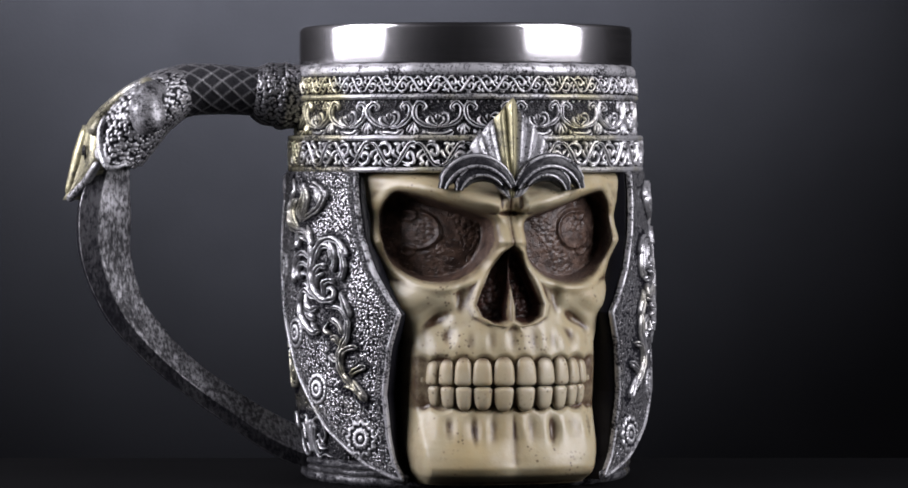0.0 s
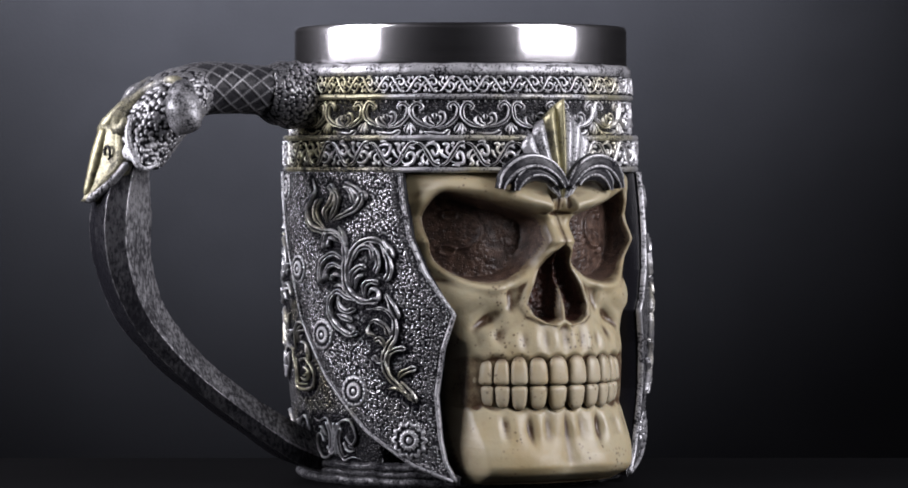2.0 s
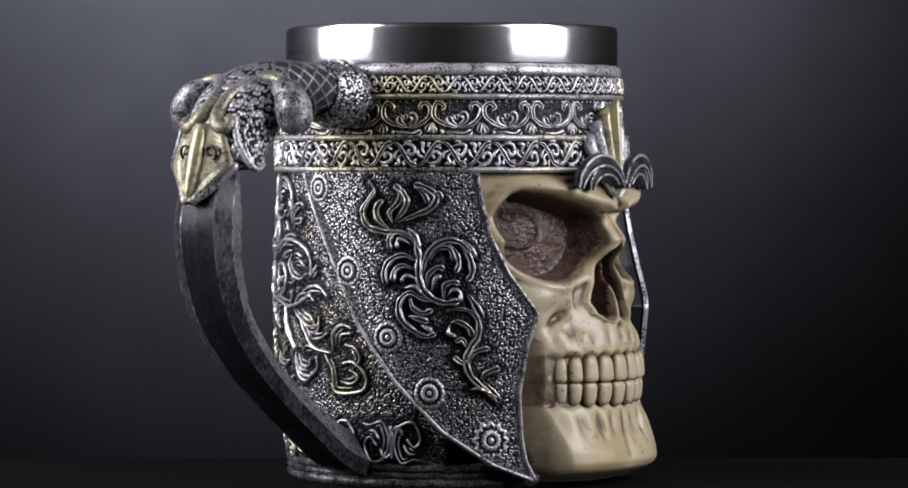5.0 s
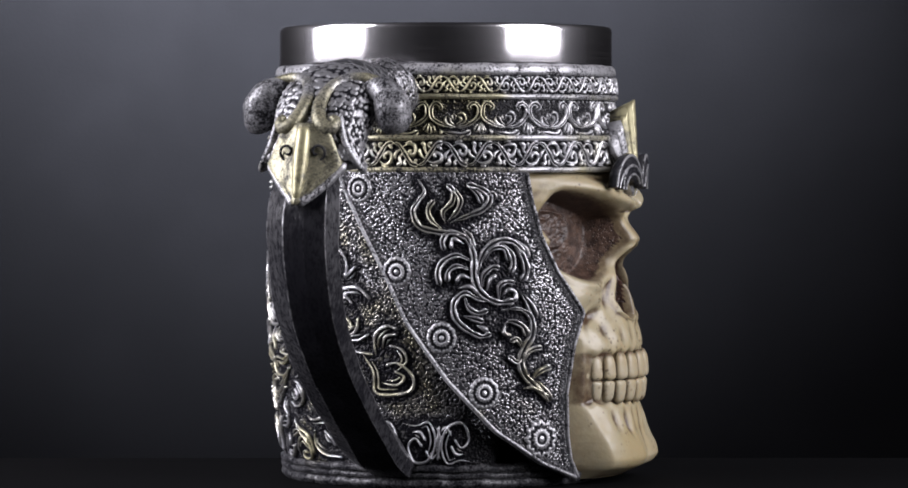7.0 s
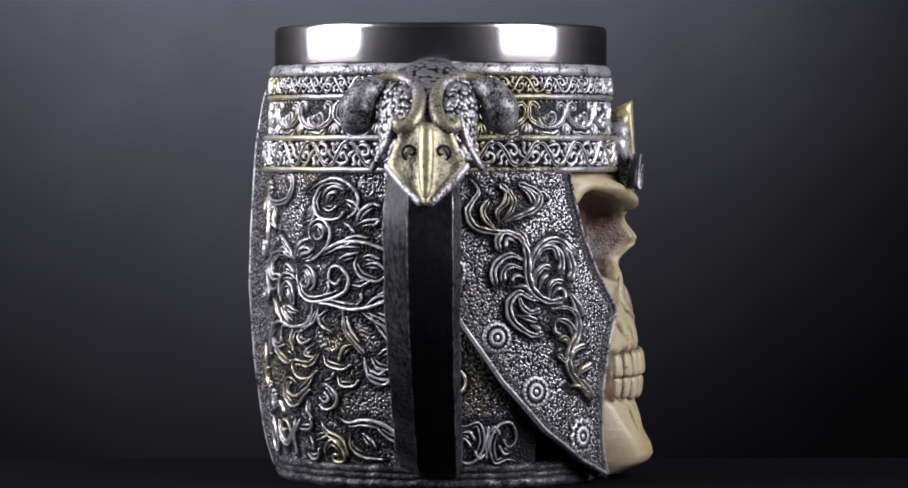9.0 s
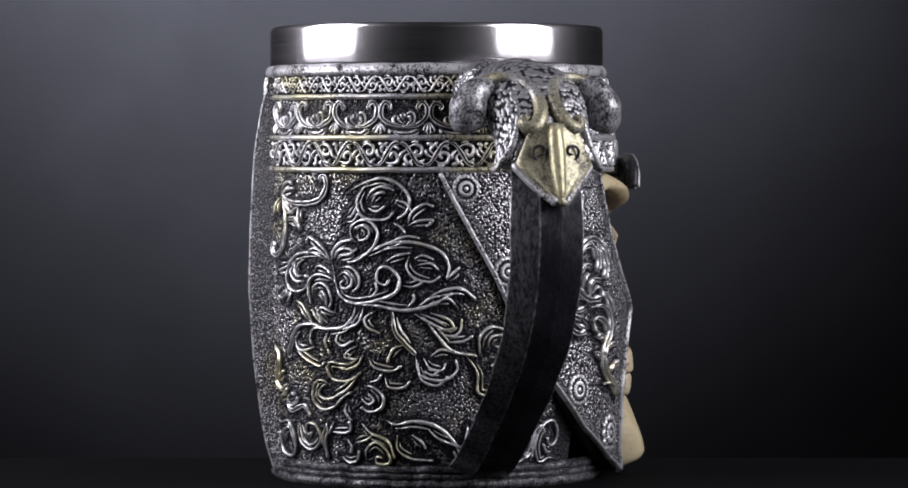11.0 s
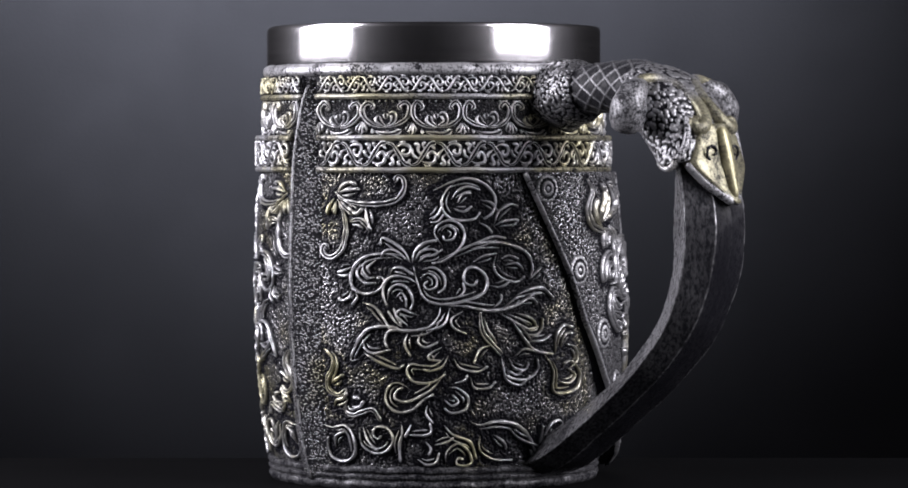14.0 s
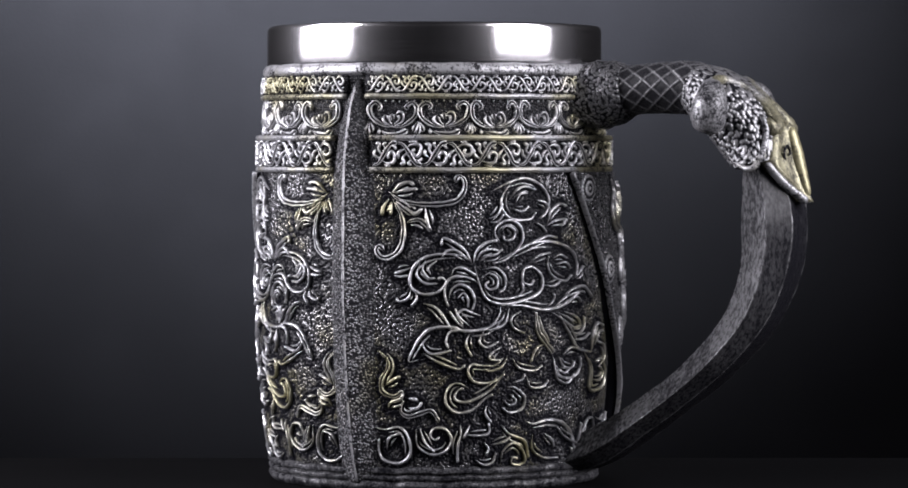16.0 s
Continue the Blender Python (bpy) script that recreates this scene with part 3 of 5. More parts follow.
def vine(rad, right):
    """The acanthus vine down the cheek guard."""
    rel = Relief(rad)

    def scroll(w, *run):
        rel.scroll(w * 0.88, 1.8, *(mirrored(v, right) if i % 2 == 0 else v for i, v in enumerate(run)))

    # top spray
    scroll(0.9, -70.5, 77.5, -68.5, 74.6, -70.2, 72.3, -71.9, 69.4, -69.8, 65.7, -64.2, 64.3, -59.0, 64.0, -55.8, 62.7)
    scroll(0.75, -63.1, 64.9, -66.5, 67.5, -67.3, 70.1, -65.4, 72.5)
    scroll(0.8, -62.1, 66.4, -62.9, 69.4, -60.3, 71.7, -59.8, 74.6, -61.8, 76.4)
    scroll(0.8, -61.5, 67.0, -58.8, 69.5, -57.7, 72.4, -59.7, 75.3)
    scroll(0.95, -60.7, 66.7, -55.2, 68.5, -50.5, 70.3, -48.8, 73.2, -51.7, 75.4, -55.7, 76.4)
    scroll(0.75, -55.1, 75.9, -52.5, 73.9, -51.1, 71.4)
    scroll(0.7, -50.6, 73.2, -47.9, 74.1, -47.3, 72.3)
    # stem
    scroll(1.05, -61.0, 64.9, -56.0, 62.9, -53.9, 58.5, -53.7, 52.7, -51.8, 49.0, -47.2, 46.6, -41.8, 46.9)
    scroll(0.8, -57.4, 65.5, -55.0, 63.2, -53.8, 60.0)
    scroll(0.8, -56.0, 63.5, -61.0, 64.3, -63.0, 62.1, -62.5, 59.6)
    scroll(0.65, -56.5, 61.3, -59.9, 62.6, -60.6, 60.1)
    scroll(0.9, -54.4, 57.0, -58.8, 58.5, -62.8, 56.9, -64.4, 54.0, -63.7, 50.7)
    scroll(0.75, -54.8, 54.8, -58.7, 55.8, -61.3, 54.3, -61.6, 51.5)
    scroll(0.65, -54.3, 52.5, -57.6, 53.3, -59.2, 51.6)
    scroll(0.65, -58.5, 50.2, -55.0, 50.6, -52.7, 48.9)
    # branch towards the face
    scroll(0.9, -52.8, 51.2, -52.5, 55.6, -50.2, 60.0, -45.8, 62.2, -41.4, 61.5, -38.6, 58.5)
    scroll(0.7, -51.1, 56.8, -48.4, 60.0, -44.8, 60.1, -43.4, 56.9)
    scroll(0.75, -45.7, 61.7, -43.1, 59.3, -42.1, 56.4, -43.1, 53.9)
    scroll(0.95, -41.9, 61.5, -39.1, 57.9, -38.3, 54.3, -39.7, 51.8)
    scroll(0.6, -41.0, 62.4, -37.9, 59.8, -37.2, 57.8)
    scroll(0.75, -51.3, 50.3, -51.0, 53.4, -48.3, 55.4, -46.1, 54.9)
    scroll(0.6, -50.0, 49.6, -49.1, 52.4, -47.0, 53.5)
    # loop
    scroll(0.9, -46.9, 46.5, -52.7, 47.5, -56.5, 49.0, -59.5, 46.7, -59.4, 43.0, -56.5, 40.1, -51.8, 38.0, -48.7, 38.8)
    scroll(0.75, -56.5, 48.2, -55.5, 45.3, -52.7, 43.9, -49.6, 44.7)
    scroll(0.8, -56.9, 43.1, -53.6, 42.4, -50.8, 41.6)
    scroll(0.65, -53.1, 40.8, -49.6, 39.4)
    # lower stem
    scroll(0.75, -46.4, 47.3, -46.4, 50.6, -44.1, 51.7, -41.7, 51.3)
    scroll(0.65, -45.5, 48.1, -43.8, 49.8, -41.7, 49.1, -41.7, 46.7)
    scroll(1.1, -39.6, 48.7, -37.8, 46.3, -35.4, 42.3)
    scroll(0.95, -45.8, 44.6, -40.3, 44.8, -36.9, 42.6, -36.6, 38.2, -38.6, 35.3, -40.0, 31.6, -38.7, 28.0, -35.3, 25.1, -31.0, 21.8)
    scroll(0.8, -44.8, 40.9, -42.9, 41.8, -39.5, 40.4, -38.1, 37.9)
    scroll(0.65, -44.6, 41.1, -45.1, 38.9, -42.7, 38.0)
    scroll(0.7, -39.5, 35.0, -41.2, 37.3, -43.1, 36.5)
    scroll(0.7, -39.5, 32.8, -41.2, 31.4, -43.6, 33.0)
    scroll(0.75, -39.0, 29.3, -38.7, 33.1, -36.1, 34.6, -33.1, 35.0)
    scroll(0.85, -35.7, 27.1, -34.3, 28.7, -30.2, 30.2)
    scroll(0.9, -35.0, 26.5, -32.3, 23.9, -30.2, 21.1)
    scroll(0.65, -38.9, 24.6, -36.2, 24.8, -32.7, 23.5)
    return rel


def make_ground(runs):
    """The grained ground of the two back panels, a skin on the barrel."""
    for a0, a1, step in ((SPINE + 4.5, -56.0, 0.22), (SPINE - 72.0, SPINE - 4.5, 0.28)):
        az, zs = np.arange(a0, a1, step), np.arange(4.6, 79.8, step * 0.82)
        A, Z = np.meshgrid(az, zs, indexing="ij")
        dome = grains(A, Z, 0.68, 9)
        R = body_radius(A, Z) + 0.02 + 0.40 * dome
        verts = polar(A, R / 1000, Z / 1000).reshape(-1, 3)
        part("back_panel", verts, quads(len(az), len(zs)), PANEL, mug, "pebbled dark silver ground of the back panel", {"crown": (dome * brushed(A, Z, runs, 5)).reshape(-1)})


def make_panels():
    """Leaf scrolls on the back panels, either side of the ridge."""
    runs = []
    for mirror in (False, True):
        rel = Relief(body_radius)

        def scroll(w, *run):
            rel.scroll(w * 0.76, 1.35, *(2 * SPINE - v if mirror and i % 2 == 0 else v for i, v in enumerate(run)), echo=w < 0.9)

        # corner below the band
        scroll(0.95, -159.9, 74.4, -156.5, 72.5, -151.0, 71.5, -143.8, 71.4, -138.4, 72.5, -136.0, 75.4, -136.5, 77.9, -138.3, 78.4, -138.9, 76.8)
        scroll(0.95, -158.8, 72.5, -156.1, 68.9, -155.2, 64.5, -156.4, 60.2, -159.7, 58.0, -162.5, 58.2, -163.8, 59.8, -162.9, 60.9, -161.4, 59.8)
        scroll(0.7, -159.3, 74.0, -156.6, 76.2, -153.8, 76.9, -151.8, 76.3)
        scroll(0.7, -158.4, 74.3, -154.7, 75.0, -150.7, 75.2)
        scroll(0.7, -159.9, 72.8, -161.7, 70.6, -162.1, 68.4)
        scroll(0.6, -159.1, 72.1, -159.3, 68.6)
        scroll(0.8, -157.8, 72.1, -155.0, 70.1, -152.5, 68.8)
        scroll(0.8, -154.3, 66.9, -150.7, 67.5, -148.7, 66.6, -146.5, 64.5)
        scroll(0.7, -148.5, 70.8, -148.0, 67.7, -146.9, 64.8)
        scroll(0.7, -154.7, 70.8, -151.8, 69.0, -149.2, 70.4)
        # crown of the tree
        scroll(0.6, -127.1, 74.7, -121.2, 76.9, -115.9, 77.9, -110.5, 76.4, -107.1, 73.1, -107.8, 69.5, -110.9, 67.6)
        scroll(0.55, -120.1, 76.9, -122.8, 74.7, -124.3, 71.8, -123.0, 68.8, -119.5, 67.4, -114.2, 67.6, -111.9, 69.5)
        scroll(0.5, -121.3, 72.5, -119.2, 74.7, -116.0, 75.8, -111.7, 74.9)
        scroll(0.45, -119.3, 71.7, -117.6, 73.9, -114.6, 74.2)
        scroll(0.45, -120.4, 70.3, -117.3, 69.5, -114.5, 71.0)
        scroll(0.5, -128.1, 67.7, -125.4, 68.9, -123.7, 71.8)
        scroll(0.45, -127.7, 66.8, -125.4, 67.1, -123.4, 69.1)
        scroll(0.55, -107.5, 66.1, -106.2, 69.3, -102.3, 71.3, -99.1, 70.7)
        scroll(0.5, -111.8, 72.4, -108.4, 71.7, -106.2, 69.5)
        scroll(0.5, -107.6, 65.8, -104.3, 67.1, -99.6, 67.3, -101.9, 65.6)
        scroll(0.45, -112.1, 66.6, -109.9, 65.7, -108.1, 64.0)
        # second spiral
        scroll(0.55, -123.9, 60.8, -126.4, 63.8, -125.4, 66.2, -121.5, 67.4, -118.1, 65.9, -117.1, 63.0, -119.2, 59.8, -123.6, 57.2, -127.4, 56.5)
        scroll(0.45, -124.5, 64.5, -122.5, 65.9, -119.9, 64.7, -120.6, 62.7, -123.1, 62.3, -123.9, 63.7)
        # fan of leaves
        scroll(0.6, -133.4, 56.5, -132.6, 59.4, -129.6, 61.6, -125.5, 62.3)
        scroll(0.5, -132.6, 57.2, -130.8, 59.4, -127.4, 60.1, -125.1, 59.4)
        scroll(0.45, -131.5, 56.9, -129.3, 58.2, -126.5, 58.7, -123.9, 60.1)
        scroll(0.6, -133.9, 56.5, -135.7, 59.4, -138.5, 61.3, -141.1, 62.4, -142.9, 62.8, -143.5, 60.9)
        scroll(0.5, -134.5, 57.0, -136.7, 58.7, -139.4, 59.9, -142.0, 59.5, -143.3, 58.1)
        # large scroll beside the ridge
        scroll(0.6, -133.9, 57.2, -138.5, 58.7, -145.6, 58.7, -150.1, 57.3, -152.8, 54.4, -152.8, 50.7, -149.2, 48.8, -144.7, 49.3, -142.1, 51.5, -143.0, 52.9, -144.7, 52.6)
        scroll(0.5, -150.1, 56.5, -151.0, 53.6, -148.3, 51.5, -144.7, 51.5)
        scroll(0.45, -148.3, 57.3, -149.2, 55.1, -147.4, 52.9, -145.3, 52.9)
        scroll(0.45, -144.7, 57.3, -147.1, 55.8, -147.8, 54.4)
        scroll(0.5, -152.8, 55.5, -155.5, 54.6, -158.2, 54.0)
        scroll(0.5, -158.2, 53.5, -156.0, 53.2, -153.5, 53.5)
        scroll(0.55, -152.8, 50.0, -153.7, 47.8, -156.4, 46.9, -157.4, 47.9)
        scroll(0.5, -151.7, 49.7, -151.0, 47.8, -152.9, 45.6)
        # knot
        scroll(0.5, -130.3, 55.0, -126.5, 55.4, -123.6, 53.5, -123.3, 50.6, -125.6, 48.9)
        scroll(0.45, -130.8, 52.9, -128.4, 54.0, -125.9, 52.8, -126.0, 50.6, -128.4, 49.9, -129.7, 51.1, -128.4, 52.1)
        scroll(0.65, -133.0, 55.8, -131.6, 51.4, -129.4, 47.7, -124.6, 46.2, -117.7, 46.9, -111.3, 49.0, -110.1, 52.6, -113.4, 55.3, -116.6, 54.9, -117.3, 52.0, -114.5, 50.9, -113.0, 52.4)
        scroll(0.45, -119.7, 47.6, -117.3, 49.5, -117.7, 51.8)
        scroll(0.45, -109.0, 50.8, -105.5, 50.5, -101.7, 52.2)
        # large scroll towards the cheek guard
        scroll(0.65, -125.5, 57.2, -119.6, 59.3, -113.3, 61.5, -105.3, 61.6, -97.4, 59.5, -94.6, 56.0, -95.3, 52.3)
        scroll(0.5, -117.5, 60.3, -112.2, 62.0, -107.6, 63.2, -103.5, 62.7)
        scroll(0.45, -114.4, 56.8, -111.1, 58.3, -106.5, 59.0)
        scroll(0.5, -107.0, 58.4, -107.8, 55.5, -105.5, 52.8, -100.4, 51.7, -97.1, 53.2)
        scroll(0.45, -105.4, 57.5, -102.8, 58.4, -99.2, 57.4)
        scroll(0.45, -104.2, 56.0, -100.3, 56.4, -97.6, 54.7)
        scroll(0.5, -95.3, 52.3, -93.1, 54.1, -91.1, 55.5)
        # loop below the large scroll
        scroll(0.55, -131.6, 51.4, -134.9, 52.9, -139.4, 53.2, -142.1, 51.5, -142.4, 48.5, -141.2, 45.6)
        scroll(0.5, -141.2, 47.1, -140.3, 50.0, -137.6, 51.2, -134.5, 50.0, -133.1, 47.0, -134.0, 44.6)
        scroll(0.45, -138.5, 47.7, -136.7, 49.1, -135.3, 47.6, -135.2, 45.3)
        scroll(0.5, -140.3, 53.6, -139.4, 55.1, -136.7, 55.4, -132.7, 53.5)
        scroll(0.5, -131.2, 43.4, -133.9, 44.1, -136.7, 44.9, -138.5, 43.4, -136.7, 40.9)
        scroll(0.55, -149.2, 46.5, -145.6, 45.6, -143.0, 43.4, -140.3, 39.8)
        # branch to the side
        scroll(0.7, -124.6, 45.8, -117.7, 45.7, -109.0, 44.5, -100.4, 45.8, -93.3, 49.0)
        scroll(0.45, -107.8, 45.2, -105.5, 47.1, -105.6, 48.8)
        scroll(0.45, -104.3, 45.4, -100.5, 47.6, -97.2, 48.2)
        scroll(0.5, -100.3, 43.9, -94.6, 42.2, -92.5, 39.5)
        scroll(0.5, -105.4, 43.7, -100.2, 41.3, -95.9, 39.7, -92.3, 40.2)
        # leaves below the knot
        scroll(0.6, -124.6, 45.8, -125.2, 43.3, -128.3, 40.4, -133.9, 39.5, -140.3, 39.5, -142.0, 36.9, -141.1, 35.1)
        scroll(0.5, -121.7, 45.2, -123.6, 41.1, -129.3, 39.4)
        scroll(0.5, -134.8, 40.9, -138.1, 43.1, -139.2, 45.3)
        scroll(0.45, -136.6, 40.4, -138.8, 42.0, -141.0, 44.6)
        scroll(0.45, -117.6, 44.4, -121.2, 42.5, -120.4, 40.2, -116.2, 38.6)
        scroll(0.85, -112.3, 44.6, -111.5, 39.4, -108.7, 36.4, -104.8, 33.2)
        scroll(0.5, -108.7, 35.7, -112.1, 34.7, -114.1, 31.2)
        scroll(0.65, -150.7, 32.2, -153.6, 31.9, -151.9, 35.4, -149.6, 38.3, -146.5, 40.1, -140.3, 40.5, -135.5, 39.2)
        scroll(0.5, -149.6, 37.2, -148.3, 34.7, -145.6, 33.7, -140.1, 34.7)
        scroll(0.55, -149.2, 34.0, -144.7, 31.8, -138.4, 29.9, -135.9, 31.0)
        scroll(0.5, -134.8, 39.0, -135.7, 36.1, -133.8, 32.9)
        scroll(0.5, -130.2, 39.4, -131.5, 36.8, -129.2, 35.3, -125.2, 36.7)
        scroll(0.45, -124.2, 35.3, -127.3, 34.0, -128.2, 32.4, -124.2, 31.9)
        scroll(0.5, -124.9, 30.6, -130.1, 30.7, -133.8, 31.0, -135.1, 29.2, -132.8, 26.6, -127.1, 26.5, -122.9, 28.6)
        scroll(0.45, -122.2, 33.0, -124.2, 30.4, -128.0, 29.3, -129.9, 29.9)
        scroll(0.55, -122.9, 29.4, -127.0, 25.0, -132.7, 22.2, -136.4, 21.5, -139.2, 22.5, -138.3, 24.4, -136.3, 25.1)
        scroll(0.55, -134.4, 24.8, -137.4, 26.2, -140.2, 25.9, -142.0, 23.7, -141.6, 20.8, -138.2, 18.8, -133.5, 19.5, -129.8, 22.1, -126.6, 23.5)
        scroll(0.55, -122.1, 25.2, -119.0, 24.9, -115.7, 22.6, -116.5, 19.6, -120.7, 18.6, -123.4, 19.9)
        scroll(0.45, -123.3, 22.0, -120.8, 20.5, -118.8, 21.6, -120.8, 23.3)
        scroll(0.5, -128.8, 20.6, -129.1, 18.4, -126.8, 16.0)
        scroll(0.5, -120.4, 32.5, -118.3, 30.0, -112.9, 29.1, -109.4, 30.5)
        scroll(0.5, -115.0, 27.7, -113.7, 25.0, -109.1, 24.9, -106.7, 26.7)
        scroll(0.55, -105.0, 32.9, -103.4, 28.1, -96.4, 26.8, -92.1, 29.2, -92.4, 32.2)
        scroll(0.45, -102.5, 32.5, -100.5, 29.9, -96.8, 29.4, -95.5, 31.3)
        scroll(0.45, -100.4, 32.8, -97.1, 34.6, -92.2, 33.7)
        scroll(0.45, -120.1, 26.2, -117.1, 26.9, -115.9, 28.5)
        # corner above the base
        scroll(0.8, -163.6, 34.6, -160.6, 32.4, -160.2, 30.2, -162.2, 27.3, -162.3, 24.3, -158.6, 22.9, -155.5, 24.4)
        scroll(0.6, -161.3, 25.7, -158.4, 27.3, -156.2, 28.1)
        scroll(0.7, -160.6, 19.8, -159.6, 21.4, -156.7, 22.2, -155.4, 23.7)
        scroll(0.8, -155.8, 22.2, -156.4, 19.2, -154.0, 17.8, -150.3, 18.6, -146.6, 19.3, -144.0, 16.5)
        scroll(0.6, -153.9, 22.5, -150.8, 22.1)
        scroll(0.6, -154.0, 20.0, -151.2, 20.0, -149.5, 21.6)
        # row of spirals above the base
        scroll(0.6, -165.7, 15.1, -161.8, 14.5, -156.9, 15.1, -154.1, 12.6, -153.7, 8.2, -157.3, 5.9, -162.3, 6.6, -164.1, 8.8, -163.9, 12.2)
        scroll(0.5, -161.5, 9.4, -160.5, 12.3, -156.8, 13.6)
        scroll(0.55, -151.6, 14.7, -151.0, 10.4, -146.6, 8.2, -142.2, 9.0, -140.0, 11.9, -141.9, 14.6, -145.6, 14.9, -146.9, 13.1, -145.3, 11.9, -143.9, 12.8)
        scroll(0.5, -150.3, 14.9, -148.5, 11.2, -145.4, 8.8)
        scroll(0.6, -137.2, 15.7, -137.0, 13.4, -138.0, 10.4, -137.9, 6.0)
        scroll(0.5, -134.0, 15.7, -136.2, 12.3)
        scroll(0.55, -135.6, 13.1, -129.4, 13.0, -127.5, 14.1, -128.0, 16.3)
        scroll(0.5, -129.3, 11.3, -127.6, 9.5, -128.5, 7.8)
        scroll(0.5, -126.3, 10.5, -122.2, 11.3, -120.0, 12.5)
        scroll(0.6, -123.4, 15.5, -120.3, 13.1, -114.6, 11.1, -112.4, 6.6)
        scroll(0.55, -122.7, 5.5, -122.4, 8.7, -119.0, 10.8, -115.5, 9.2, -113.9, 6.2, -116.0, 5.1, -119.0, 5.6, -118.6, 7.1, -116.5, 6.7)
        scroll(0.5, -132.0, 6.8, -128.9, 5.4, -125.9, 6.1, -124.9, 8.7)
        scroll(0.75, -115.2, 16.6, -111.7, 15.5, -105.8, 16.3, -99.0, 15.3, -93.7, 12.1, -90.3, 7.8)
        scroll(0.5, -111.4, 12.8, -111.3, 9.1, -106.7, 6.7, -99.3, 6.3)
        scroll(0.5, -106.6, 12.9, -103.1, 11.0, -101.9, 9.1)
        scroll(0.55, -101.7, 14.7, -96.7, 11.5, -85.5, 8.6)
        # flower towards the cheek guard
        scroll(0.6, -102.6, 43.2, -98.7, 38.8, -93.5, 34.3, -85.6, 33.0)
        scroll(0.5, -97.7, 38.8, -93.6, 38.0, -91.1, 39.4, -90.5, 42.5)
        scroll(0.5, -95.6, 36.5, -90.4, 36.7, -86.9, 38.2)
        scroll(0.65, -90.3, 34.2, -85.6, 28.9, -85.1, 23.7, -80.1, 22.8, -73.4, 24.0, -72.5, 27.7, -77.1, 30.9, -81.2, 30.4)
        scroll(0.5, -82.9, 25.9, -77.8, 25.4, -75.3, 27.4, -78.5, 29.0)
        scroll(0.6, -84.7, 33.0, -84.8, 37.8, -81.3, 40.3, -76.9, 39.6)
        scroll(0.5, -82.3, 34.7, -81.2, 37.7, -77.1, 38.3)
        scroll(0.5, -78.2, 28.7, -74.4, 31.5, -75.9, 34.5, -80.1, 35.4)
        scroll(0.65, -100.2, 48.2, -95.9, 49.7, -90.7, 50.0, -86.1, 47.2)
        scroll(0.5, -98.8, 46.7, -94.9, 47.5, -92.5, 45.9)
        scroll(0.5, -104.2, 31.5, -103.3, 27.1, -98.3, 25.5, -94.7, 28.0)
        scroll(0.45, -102.2, 29.3, -99.8, 28.1, -97.5, 29.5)
        runs += rel.runs
        rel.done("leaf_scroll", mug, None, "dense raised acanthus scrollwork")
    # the row of spirals goes on past the handle
    for k, a in enumerate((-83, -70, -59, 101, 112, 125)):
        flip = 1 if k % 2 else -1
        row = Relief(body_radius)
        for run in ((-6, 15.6, -2.0, 15.0, 2.6, 15.8, 4.6, 11, 2.2, 6.4, -2.5, 5.6, -4.6, 9.6, -2.2, 11.8, 0.2, 9.6), (4.6, 15.0, 6.0, 12.0, 5.2, 6.2), (5.6, 13, 8.0, 14.6, 9.8, 12.4), (-3.0, 13.4, -0.4, 13.4, 1.4, 11.2)):
            row.scroll(0.42, 1.2, *(a + flip * v if i % 2 == 0 else 10.6 + flip * (v - 10.6) for i, v in enumerate(run)), echo=True)
        runs += row.runs
        row.done("base_scroll", mug, None, "raised spiral above the base")
    make_ground(runs)


